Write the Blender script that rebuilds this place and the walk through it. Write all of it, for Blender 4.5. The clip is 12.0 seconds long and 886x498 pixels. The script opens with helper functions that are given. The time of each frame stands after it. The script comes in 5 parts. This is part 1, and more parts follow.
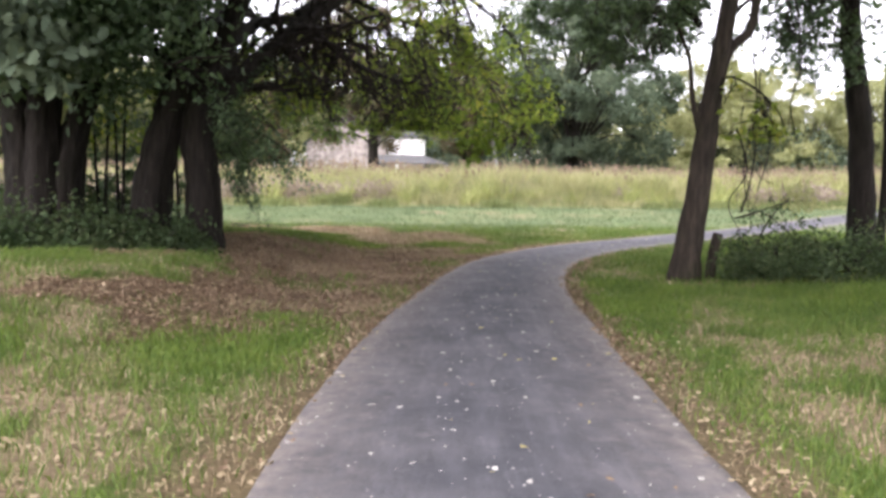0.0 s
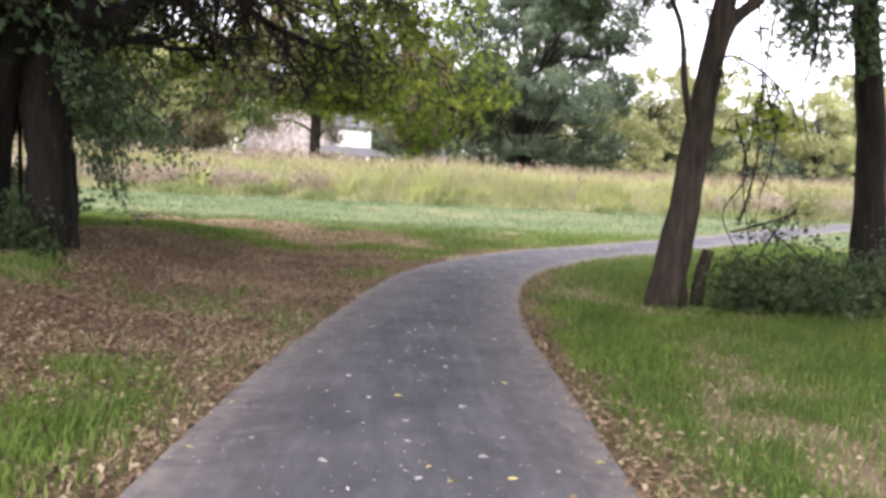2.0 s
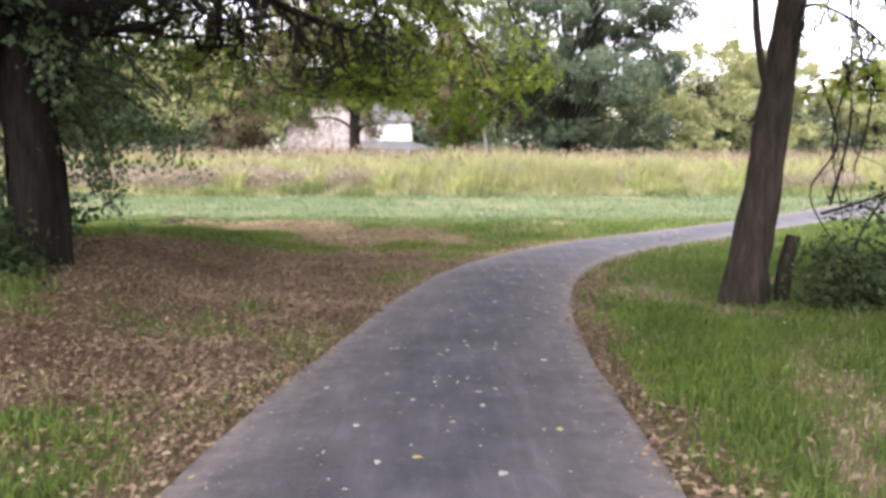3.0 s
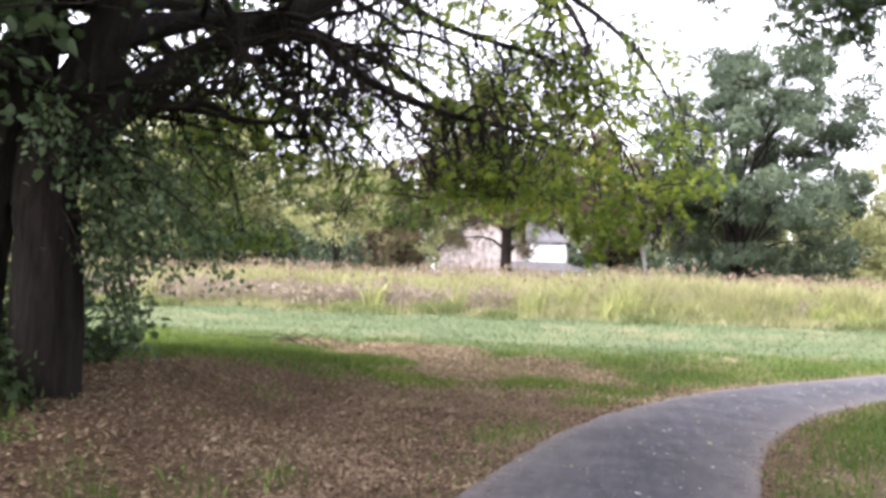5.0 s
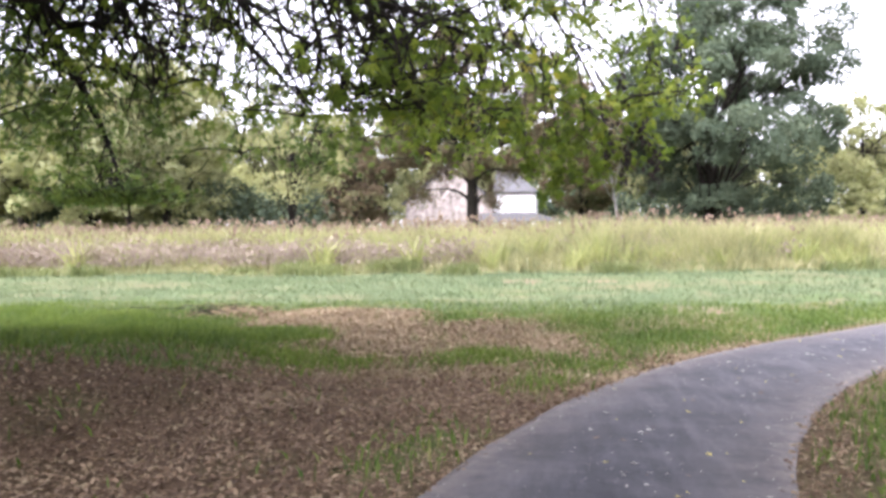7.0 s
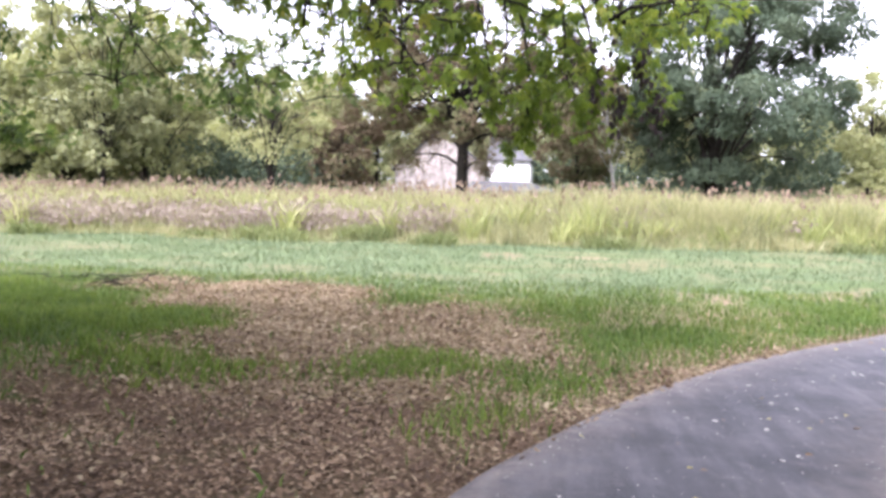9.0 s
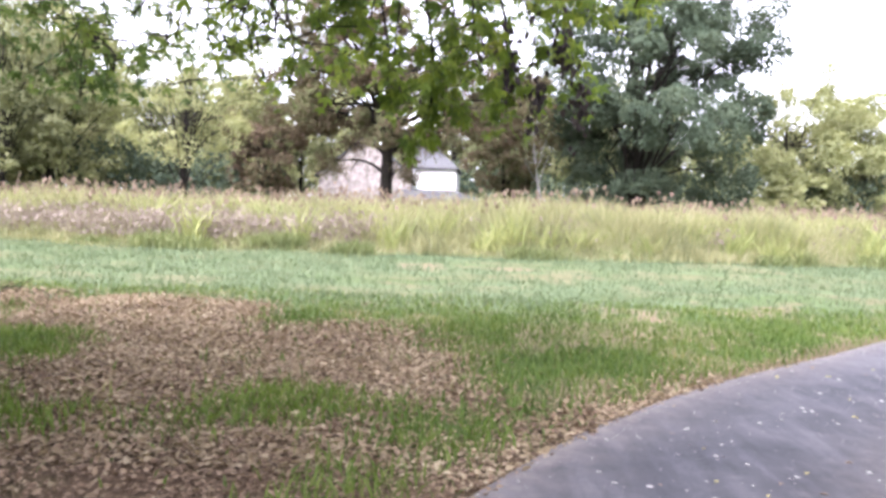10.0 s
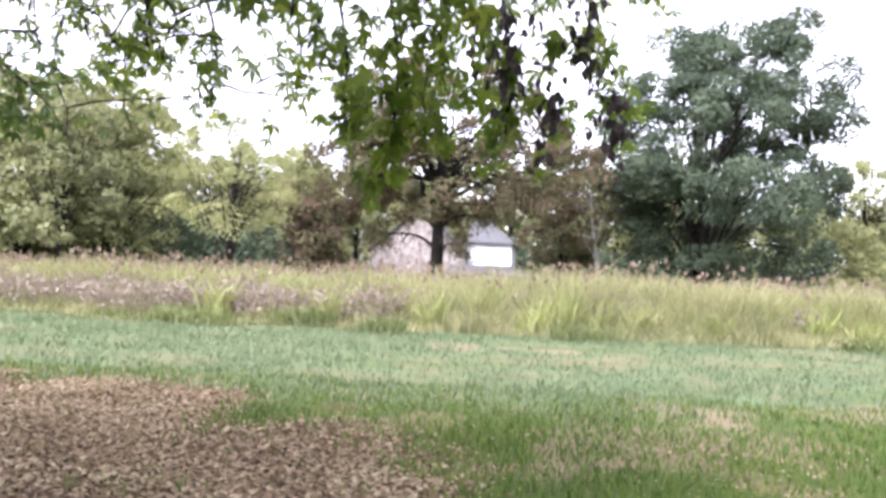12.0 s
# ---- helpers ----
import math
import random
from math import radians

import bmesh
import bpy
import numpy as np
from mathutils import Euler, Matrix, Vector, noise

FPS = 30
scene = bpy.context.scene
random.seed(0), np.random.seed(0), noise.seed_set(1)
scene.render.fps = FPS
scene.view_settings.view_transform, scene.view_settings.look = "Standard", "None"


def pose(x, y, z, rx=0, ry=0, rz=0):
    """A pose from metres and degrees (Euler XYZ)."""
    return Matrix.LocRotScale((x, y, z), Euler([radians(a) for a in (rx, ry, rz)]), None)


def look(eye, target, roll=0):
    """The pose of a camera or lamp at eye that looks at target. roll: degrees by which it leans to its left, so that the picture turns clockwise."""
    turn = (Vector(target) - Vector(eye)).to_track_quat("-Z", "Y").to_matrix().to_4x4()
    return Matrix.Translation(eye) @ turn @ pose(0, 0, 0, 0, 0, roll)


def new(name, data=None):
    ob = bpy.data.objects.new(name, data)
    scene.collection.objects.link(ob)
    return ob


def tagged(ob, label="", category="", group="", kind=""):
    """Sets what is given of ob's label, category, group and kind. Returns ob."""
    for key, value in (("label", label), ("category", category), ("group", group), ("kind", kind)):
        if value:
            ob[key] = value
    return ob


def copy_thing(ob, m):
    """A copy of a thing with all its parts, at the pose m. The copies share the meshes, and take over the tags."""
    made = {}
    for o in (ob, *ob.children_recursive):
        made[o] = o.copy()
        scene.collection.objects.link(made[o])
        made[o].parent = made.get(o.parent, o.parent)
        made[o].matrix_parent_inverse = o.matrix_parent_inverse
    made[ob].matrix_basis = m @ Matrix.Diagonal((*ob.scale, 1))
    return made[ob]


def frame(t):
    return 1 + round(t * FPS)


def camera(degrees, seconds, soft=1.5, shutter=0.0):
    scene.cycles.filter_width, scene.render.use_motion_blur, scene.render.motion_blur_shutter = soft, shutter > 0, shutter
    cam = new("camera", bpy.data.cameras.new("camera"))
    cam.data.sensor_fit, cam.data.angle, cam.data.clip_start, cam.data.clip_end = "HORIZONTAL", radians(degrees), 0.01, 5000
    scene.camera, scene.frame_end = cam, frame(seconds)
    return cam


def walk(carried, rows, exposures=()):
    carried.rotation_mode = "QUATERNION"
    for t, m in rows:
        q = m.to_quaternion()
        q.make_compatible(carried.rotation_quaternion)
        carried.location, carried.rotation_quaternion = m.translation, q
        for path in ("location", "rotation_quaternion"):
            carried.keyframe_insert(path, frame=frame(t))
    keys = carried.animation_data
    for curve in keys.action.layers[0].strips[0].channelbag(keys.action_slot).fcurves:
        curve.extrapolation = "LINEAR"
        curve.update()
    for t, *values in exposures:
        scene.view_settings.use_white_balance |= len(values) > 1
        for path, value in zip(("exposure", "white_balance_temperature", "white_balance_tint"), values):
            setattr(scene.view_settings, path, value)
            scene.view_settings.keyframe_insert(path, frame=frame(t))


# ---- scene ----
cam = camera(59.9, 12.0, soft=3.3)
# seconds, eye x, y, z, yaw, pitch, roll (degrees)
PATH = [
    (0.0, 0.000, 0.000, 1.483, 0.00, -4.26, 0.83),
    (0.5, 0.111, 0.727, 1.483, -0.61, -5.69, 1.75),
    (1.0, 0.167, 1.456, 1.480, -3.16, -6.14, 2.31),
    (1.5, 0.235, 2.183, 1.479, -2.50, -6.89, 2.49),
    (2.0, 0.307, 2.889, 1.480, -4.05, -4.43, 3.03),
    (2.5, 0.407, 3.575, 1.473, -2.08, -5.56, 1.31),
    (4.5, 0.789, 6.361, 1.485, 5.46, 1.07, 3.20),
    (5.0, 0.854, 7.051, 1.485, 11.27, 3.59, 2.09),
    (5.5, 0.905, 7.770, 1.482, 7.78, 0.57, 0.44),
    (6.0, 0.973, 8.536, 1.479, 8.54, -0.07, -0.16),
    (6.5, 1.054, 9.317, 1.474, 7.63, -1.00, 0.17),
    (7.0, 1.123, 10.077, 1.474, 9.32, 0.33, -0.40),
    (9.0, 1.429, 13.033, 1.483, 9.02, -2.03, 1.45),
    (9.5, 1.530, 13.751, 1.480, 7.04, -2.89, 1.76),
    (10.0, 1.618, 14.475, 1.478, 3.73, -1.21, 1.98),
    (10.5, 1.702, 15.200, 1.480, 10.48, -0.52, 1.87),
    (11.0, 1.831, 15.891, 1.480, 9.23, 2.04, 2.36),
    (11.5, 1.971, 16.506, 1.479, 8.80, 3.76, 2.15),
    (12.0, 2.107, 17.041, 1.480, 8.52, 4.34, 2.56),
]


def aim(x, y, z, yaw, pitch, roll):
    a, b = radians(yaw), radians(pitch)
    eye = Vector((x, y, z))
    return look(eye, eye + Vector((-math.sin(a) * math.cos(b), math.cos(a) * math.cos(b), math.sin(b))), roll)


walk(cam, [(r[0], aim(*r[1:])) for r in PATH], exposures=[(0.0, 1.34, 6350, 20), (2.5, 1.52, 6350, 22), (5.0, 1.66, 6200, 23), (7.0, 1.68, 6100, 24), (9.5, 1.74, 5950, 25), (11.0, 1.66, 5950, 25), (12.0, 1.54, 5950, 25)])

# ---------------------------------------------------------------- light: a bright overcast sky
SUN_ELEVATION, SUN_TURN = 48.0, 200.0
world = bpy.data.worlds.new("overcast_sky")
world.use_nodes = True
scene.world = world
wn, wl = world.node_tree.nodes, world.node_tree.links
wn.clear()
sky = wn.new("ShaderNodeTexSky")
sky.sky_type, sky.sun_disc = "NISHITA", False
sky.sun_elevation, sky.sun_rotation = radians(SUN_ELEVATION), radians(SUN_TURN)
sky.dust_density, sky.air_density = 4.0, 1.0
cloud = wn.new("ShaderNodeHueSaturation")
cloud.inputs["Saturation"].default_value = 0.12
cloud.inputs["Value"].default_value = 2.2
back = wn.new("ShaderNodeBackground")
back.inputs["Strength"].default_value = 0.15
wout = wn.new("ShaderNodeOutputWorld")
wl.new(sky.outputs[0], cloud.inputs["Color"])
wl.new(cloud.outputs[0], back.inputs["Color"])
wl.new(back.outputs[0], wout.inputs["Surface"])
sun = bpy.data.lights.new("sun", "SUN")
sun.energy, sun.angle, sun.color = 0.6, radians(30), (1.0, 0.97, 0.92)
sun_ob = new("sun", sun)
_a, _e = radians(SUN_TURN), radians(SUN_ELEVATION)
sun_ob.matrix_world = look((0, 0, 30), Vector((0, 0, 30)) - Vector((math.sin(_a) * math.cos(_e), math.cos(_a) * math.cos(_e), math.sin(_e))))

rng = np.random.default_rng(7)


# ---------------------------------------------------------------- materials
def nodes_of(name):
    m = bpy.data.materials.new(name)
    m.use_nodes = True
    n, l = m.node_tree.nodes, m.node_tree.links
    return m, n, l, n["Principled BSDF"], n["Material Output"]


def noise_node(n, l, scale, detail=4.0, rough=0.6, coords=None):
    t = n.new("ShaderNodeTexNoise")
    t.inputs["Scale"].default_value = scale
    t.inputs["Detail"].default_value = detail
    t.inputs["Roughness"].default_value = rough
    if coords is not None:
        l.new(coords, t.inputs["Vector"])
    return t


def ramp(n, l, value, stops):
    r = n.new("ShaderNodeValToRGB")
    e = r.color_ramp.elements
    while len(e) < len(stops):
        e.new(0.5)
    for k, (at, c) in enumerate(stops):
        e[k].position, e[k].color = at, (*c, 1)
    l.new(value, r.inputs["Fac"])
    return r


def mixed(n, l, fac, a, b, mode="MIX"):
    m = n.new("ShaderNodeMix")
    m.data_type, m.blend_type = "RGBA", mode
    for value, key in ((fac, 0), (a, 6), (b, 7)):
        if isinstance(value, (int, float)):
            m.inputs[key].default_value = value
        elif isinstance(value, tuple):
            m.inputs[key].default_value = (*value, 1)
        else:
            l.new(value, m.inputs[key])
    return m.outputs[2]


def bump(n, l, height, strength, distance, bsdf):
    b = n.new("ShaderNodeBump")
    b.inputs["Strength"].default_value, b.inputs["Distance"].default_value = strength, distance
    l.new(height, b.inputs["Height"])
    l.new(b.outputs[0], bsdf.inputs["Normal"])


def leaf_material(name, stops, through_light=0.35, rough=0.55, big=0.25, gloss=0.2, grey=0.2, vary=0.55):
    """Leaves: a colour for each leaf, drift of tone over the crown, light through the blade."""
    m, n, l, p, out = nodes_of(name)
    geo = n.new("ShaderNodeNewGeometry")
    # Stops are drawn towards grey: a hazy veil of glare put into the colour.
    stops = [(at, tuple((1 - grey) * c + grey * (0.3 * rgb[0] + 0.6 * rgb[1] + 0.1 * rgb[2]) for c in rgb)) for at, rgb in stops]
    tone = noise_node(n, l, big, 3.0, 0.6, geo.outputs["Position"])
    add = n.new("ShaderNodeMath")
    add.operation = "MULTIPLY_ADD"
    add.inputs[1].default_value = vary
    l.new(geo.outputs["Random Per Island"], add.inputs[0])
    shift = n.new("ShaderNodeMath")
    shift.operation = "MULTIPLY_ADD"
    shift.inputs[1].default_value, shift.inputs[2].default_value = 1.1, -0.33 + 0.5 * (0.55 - vary)
    l.new(tone.outputs["Fac"], shift.inputs[0])
    l.new(shift.outputs[0], add.inputs[2])
    col = ramp(n, l, add.outputs[0], stops)
    l.new(col.outputs[0], p.inputs["Base Color"])
    p.inputs["Roughness"].default_value = rough
    p.inputs["Specular IOR Level"].default_value = gloss
    tr = n.new("ShaderNodeBsdfTranslucent")
    l.new(mixed(n, l, 1.0, col.outputs[0], (1.15, 1.12, 0.75), "MULTIPLY"), tr.inputs["Color"])
    mix = n.new("ShaderNodeMixShader")
    mix.inputs[0].default_value = through_light
    l.new(p.outputs[0], mix.inputs[1])
    l.new(tr.outputs[0], mix.inputs[2])
    l.new(mix.outputs[0], out.inputs["Surface"])
    return m


def bark_material(name, dark, pale, scale=6.0):
    m, n, l, p, out = nodes_of(name)
    tc = n.new("ShaderNodeTexCoord")
    mp = n.new("ShaderNodeMapping")
    mp.inputs["Scale"].default_value = (1.0, 1.0, 0.14)
    l.new(tc.outputs["Object"], mp.inputs["Vector"])
    ridge = noise_node(n, l, scale * 2.2, 6.0, 0.7, mp.outputs[0])
    patch = noise_node(n, l, 0.9, 3.0, 0.6, tc.outputs["Object"])
    col = ramp(n, l, ridge.outputs["Fac"], [(0.32, dark), (0.55, tuple(0.5 * (a + b) for a, b in zip(dark, pale))), (0.75, pale)])
    moss = ramp(n, l, patch.outputs["Fac"], [(0.5, (1, 1, 1)), (0.72, (0.72, 0.85, 0.6))])
    l.new(mixed(n, l, 1.0, col.outputs[0], moss.outputs[0], "MULTIPLY"), p.inputs["Base Color"])
    p.inputs["Roughness"].default_value = 0.92
    p.inputs["Specular IOR Level"].default_value = 0.15
    bump(n, l, ridge.outputs["Fac"], 0.9, 0.05, p)
    return m


def plain_rough(name, stops, scale, rough=0.85, bump_by=0.3, bump_size=0.01, detail=6.0):
    m, n, l, p, out = nodes_of(name)
    tc = n.new("ShaderNodeTexCoord")
    a = noise_node(n, l, scale, detail, 0.65, tc.outputs["Object"])
    b = noise_node(n, l, scale * 0.13, 3.0, 0.6, tc.outputs["Object"])
    col = ramp(n, l, a.outputs["Fac"], stops)
    wear = ramp(n, l, b.outputs["Fac"], [(0.3, (0.78, 0.77, 0.75)), (0.7, (1.08, 1.07, 1.05))])
    l.new(mixed(n, l, 1.0, col.outputs[0], wear.outputs[0], "MULTIPLY"), p.inputs["Base Color"])
    p.inputs["Roughness"].default_value = rough
    bump(n, l, a.outputs["Fac"], bump_by, bump_size, p)
    return m


# Near-black tone: canopy shade on the trunks is put into the bark colour.
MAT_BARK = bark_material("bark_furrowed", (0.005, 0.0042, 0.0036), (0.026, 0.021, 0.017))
MAT_BARK_PALE = bark_material("bark_greyish", (0.012, 0.0095, 0.0078), (0.06, 0.047, 0.037))
MAT_TWIG = bark_material("bark_twigs", (0.009, 0.007, 0.006), (0.035, 0.028, 0.023), 12)
MAT_BARK_WHITE = bark_material("bark_white", (0.16, 0.15, 0.14), (0.33, 0.32, 0.3), 4)
MAT_LEAF_NEAR = leaf_material("leaves_yellow_green", [(0.1, (0.05, 0.09, 0.015)), (0.5, (0.125, 0.185, 0.022)), (0.8, (0.22, 0.27, 0.035)), (0.97, (0.34, 0.27, 0.04))], 0.58, grey=0.04)
# Darker leaf copy: shade among the crowns is put into its colour.
MAT_LEAF_SHADE = leaf_material("leaves_shaded_green", [(0.1, (0.02, 0.045, 0.016)), (0.5, (0.048, 0.09, 0.032)), (0.9, (0.1, 0.16, 0.06))], 0.42, 0.5, 0.5, 0.3)
MAT_LEAF_MID = leaf_material("leaves_mid_green", [(0.1, (0.04, 0.075, 0.018)), (0.5, (0.08, 0.13, 0.03)), (0.9, (0.15, 0.2, 0.045))], 0.55, 0.5, 0.5, 0.15, grey=0.06)
# Oak greens lifted a little: haze of distance is put into the colour.
MAT_LEAF_OAK = leaf_material("leaves_oak_hazed_green", [(0.1, (0.036, 0.058, 0.036)), (0.5, (0.066, 0.096, 0.056)), (0.9, (0.115, 0.148, 0.08))], 0.25, 0.75, 0.3, 0.06, vary=0.3)
MAT_LEAF_BROWN = leaf_material("leaves_turning_brown", [(0.1, (0.07, 0.045, 0.03)), (0.4, (0.125, 0.085, 0.05)), (0.65, (0.1, 0.11, 0.04)), (0.9, (0.13, 0.15, 0.045))], 0.3, 0.75, 0.16, 0.06, vary=0.3)
# Both woods greens are paler than the leaves, with hazy air painted in.
MAT_LEAF_WOODS = leaf_material("leaves_woodland_hazed", [(0.1, (0.12, 0.135, 0.062)), (0.5, (0.2, 0.22, 0.095)), (0.9, (0.3, 0.305, 0.14))], 0.42, 0.8, 0.14, 0.02, vary=0.2)
MAT_LEAF_PALE = leaf_material("leaves_pale_yellow_green", [(0.1, (0.17, 0.19, 0.075)), (0.5, (0.26, 0.28, 0.11)), (0.9, (0.37, 0.36, 0.15))], 0.45, 0.8, 0.25, 0.02, vary=0.2)
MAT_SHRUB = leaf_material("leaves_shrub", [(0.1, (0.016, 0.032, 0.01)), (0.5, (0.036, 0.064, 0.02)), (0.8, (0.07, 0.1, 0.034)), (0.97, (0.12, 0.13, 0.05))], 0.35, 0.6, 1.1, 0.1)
MAT_GRASS = leaf_material("grass_blades", [(0.05, (0.036, 0.065, 0.012)), (0.45, (0.07, 0.118, 0.02)), (0.8, (0.115, 0.155, 0.034)), (0.98, (0.25, 0.21, 0.1))], 0.35, 0.6, 0.6, grey=0.04)
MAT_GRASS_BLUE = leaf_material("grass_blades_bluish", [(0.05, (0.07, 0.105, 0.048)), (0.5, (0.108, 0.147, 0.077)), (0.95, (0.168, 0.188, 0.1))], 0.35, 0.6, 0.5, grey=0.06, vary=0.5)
MAT_STRAW = leaf_material("dry_straw", [(0.1, (0.15, 0.11, 0.065)), (0.5, (0.25, 0.195, 0.12)), (0.9, (0.36, 0.3, 0.2))], 0.2, 0.75, 0.6, grey=0.04)
MAT_TALL = leaf_material("tall_grass_yellow", [(0.05, (0.11, 0.125, 0.05)), (0.4, (0.215, 0.22, 0.085)), (0.75, (0.315, 0.305, 0.13)), (0.98, (0.42, 0.37, 0.22))], 0.4, 0.65, 0.6)
MAT_WEED = leaf_material("meadow_weeds", [(0.05, (0.13, 0.16, 0.055)), (0.4, (0.22, 0.25, 0.085)), (0.75, (0.32, 0.34, 0.125)), (0.98, (0.42, 0.4, 0.2))], 0.4, 0.65, 0.5, grey=0.06)
MAT_TUFT = leaf_material("olive_tufts", [(0.05, (0.075, 0.1, 0.035)), (0.5, (0.135, 0.165, 0.06)), (0.95, (0.22, 0.24, 0.1))], 0.4, 0.65, 0.5, grey=0.06)
MAT_LUSH = leaf_material("lush_grass", [(0.05, (0.05, 0.085, 0.015)), (0.45, (0.092, 0.145, 0.025)), (0.9, (0.155, 0.2, 0.045))], 0.4, 0.55, 0.9, grey=0.0)
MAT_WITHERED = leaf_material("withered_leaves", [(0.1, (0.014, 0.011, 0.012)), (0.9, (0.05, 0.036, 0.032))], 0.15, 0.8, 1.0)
MAT_SEED = leaf_material("seed_heads_purple_tan", [(0.1, (0.12, 0.078, 0.056)), (0.5, (0.18, 0.122, 0.084)), (0.9, (0.25, 0.185, 0.12))], 0.3, 0.8, 0.4)
MAT_PURPLE = leaf_material("seed_haze_purple", [(0.1, (0.175, 0.13, 0.105)), (0.5, (0.235, 0.185, 0.145)), (0.9, (0.3, 0.25, 0.18))], 0.3, 0.8, 0.4)
MAT_DEAD = leaf_material("dead_leaves", [(0.05, (0.055, 0.037, 0.027)), (0.35, (0.13, 0.086, 0.054)), (0.65, (0.21, 0.148, 0.094)), (0.95, (0.33, 0.255, 0.17))], 0.12, 0.8, 0.7, grey=0.04)
MAT_DEAD_PALE = leaf_material("fallen_leaves_pale", [(0.1, (0.18, 0.165, 0.145)), (0.5, (0.3, 0.285, 0.265)), (0.9, (0.44, 0.425, 0.4))], 0.1, 0.7, 2.0)
MAT_LEAF_YELLOW = leaf_material("fallen_leaves_yellow", [(0.1, (0.3, 0.24, 0.05)), (0.9, (0.5, 0.42, 0.09))], 0.2, 0.7, 2.0)


def asphalt_material():
    m, n, l, p, out = nodes_of("asphalt_path")
    geo = n.new("ShaderNodeNewGeometry")
    pos = geo.outputs["Position"]
    grain = noise_node(n, l, 95.0, 4.0, 0.7, pos)
    dust = noise_node(n, l, 1.1, 5.0, 0.65, pos)
    fine = noise_node(n, l, 7.0, 5.0, 0.7, pos)
    edge = n.new("ShaderNodeAttribute")
    edge.attribute_name = "edge"
    base = ramp(n, l, grain.outputs["Fac"], [(0.3, (0.022, 0.023, 0.027)), (0.55, (0.041, 0.042, 0.049)), (0.8, (0.082, 0.083, 0.092))])
    film = ramp(n, l, dust.outputs["Fac"], [(0.4, (0, 0, 0)), (0.72, (0.5, 0.5, 0.5))])
    col = mixed(n, l, film.outputs[0], base.outputs[0], (0.115, 0.11, 0.117))
    # scuffs drawn out along the way people walk, and pale blotches
    drawn = n.new("ShaderNodeMapping")
    drawn.inputs["Scale"].default_value = (3.2, 0.45, 1.0)
    l.new(pos, drawn.inputs["Vector"])
    scuff = noise_node(n, l, 1.6, 5.0, 0.7, drawn.outputs[0])
    worn = ramp(n, l, scuff.outputs["Fac"], [(0.35, (0.82, 0.82, 0.83)), (0.52, (1.05, 1.05, 1.05)), (0.7, (1.5, 1.48, 1.47))])
    col = mixed(n, l, 1.0, col, worn.outputs[0], "MULTIPLY")
    blotch = ramp(n, l, fine.outputs["Fac"], [(0.58, (0, 0, 0)), (0.72, (0.3, 0.3, 0.3))])
    col = mixed(n, l, blotch.outputs[0], col, (0.15, 0.143, 0.14))
    # dusty margins
    mul = n.new("ShaderNodeMath")
    mul.operation = "MULTIPLY"
    l.new(edge.outputs["Fac"], mul.inputs[0])
    spread = ramp(n, l, fine.outputs["Fac"], [(0.3, (0.15, 0.15, 0.15)), (0.7, (1, 1, 1))])
    l.new(spread.outputs[0], mul.inputs[1])
    col = mixed(n, l, mul.outputs[0], col, (0.17, 0.145, 0.13))
    l.new(col, p.inputs["Base Color"])
    p.inputs["Roughness"].default_value = 0.88
    p.inputs["Specular IOR Level"].default_value = 0.3
    bump(n, l, grain.outputs["Fac"], 0.5, 0.006, p)
    return m


def ground_material():
    m, n, l, p, out = nodes_of("ground_grass_and_litter")
    geo = n.new("ShaderNodeNewGeometry")
    pos = geo.outputs["Position"]
    fine = noise_node(n, l, 24.0, 6.0, 0.75, pos)
    mid = noise_node(n, l, 2.3, 5.0, 0.65, pos)

    def mask(key):
        a = n.new("ShaderNodeAttribute")
        a.attribute_name = key
        return a.outputs["Fac"]

    grass = ramp(n, l, fine.outputs["Fac"], [(0.25, (0.026, 0.046, 0.01)), (0.5, (0.06, 0.094, 0.02)), (0.75, (0.105, 0.135, 0.036))])
    dry = ramp(n, l, fine.outputs["Fac"], [(0.25, (0.085, 0.062, 0.038)), (0.5, (0.185, 0.14, 0.09)), (0.75, (0.3, 0.24, 0.16))])
    litter = ramp(n, l, fine.outputs["Fac"], [(0.25, (0.042, 0.028, 0.02)), (0.5, (0.11, 0.074, 0.047)), (0.75, (0.2, 0.14, 0.088))])
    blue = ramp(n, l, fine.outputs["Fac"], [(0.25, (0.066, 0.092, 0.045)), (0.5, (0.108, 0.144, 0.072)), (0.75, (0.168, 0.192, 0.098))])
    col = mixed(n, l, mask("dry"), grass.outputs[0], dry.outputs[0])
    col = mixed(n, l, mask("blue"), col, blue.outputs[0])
    col = mixed(n, l, mask("litter"), col, litter.outputs[0])
    tone = ramp(n, l, mid.outputs["Fac"], [(0.3, (0.8, 0.8, 0.8)), (0.7, (1.12, 1.12, 1.1))])
    l.new(mixed(n, l, 1.0, col, tone.outputs[0], "MULTIPLY"), p.inputs["Base Color"])
    p.inputs["Roughness"].default_value = 0.95
    p.inputs["Specular IOR Level"].default_value = 0.1
    bump(n, l, fine.outputs["Fac"], 0.8, 0.04, p)
    return m


MAT_ASPHALT, MAT_GROUND = asphalt_material(), ground_material()
MAT_STONE = plain_rough("pale_fieldstone", [(0.35, (0.11, 0.094, 0.086)), (0.5, (0.25, 0.22, 0.205)), (0.65, (0.37, 0.335, 0.31))], 1.5, 0.9, 0.5, 0.05)
MAT_WHITE = plain_rough("white_boards", [(0.3, (0.76, 0.77, 0.79)), (0.7, (0.86, 0.86, 0.87))], 3.0, 0.6, 0.1)
MAT_SLATE = plain_rough("grey_shingles", [(0.3, (0.055, 0.055, 0.06)), (0.7, (0.115, 0.115, 0.12))], 4.0, 0.9, 0.4, 0.03)


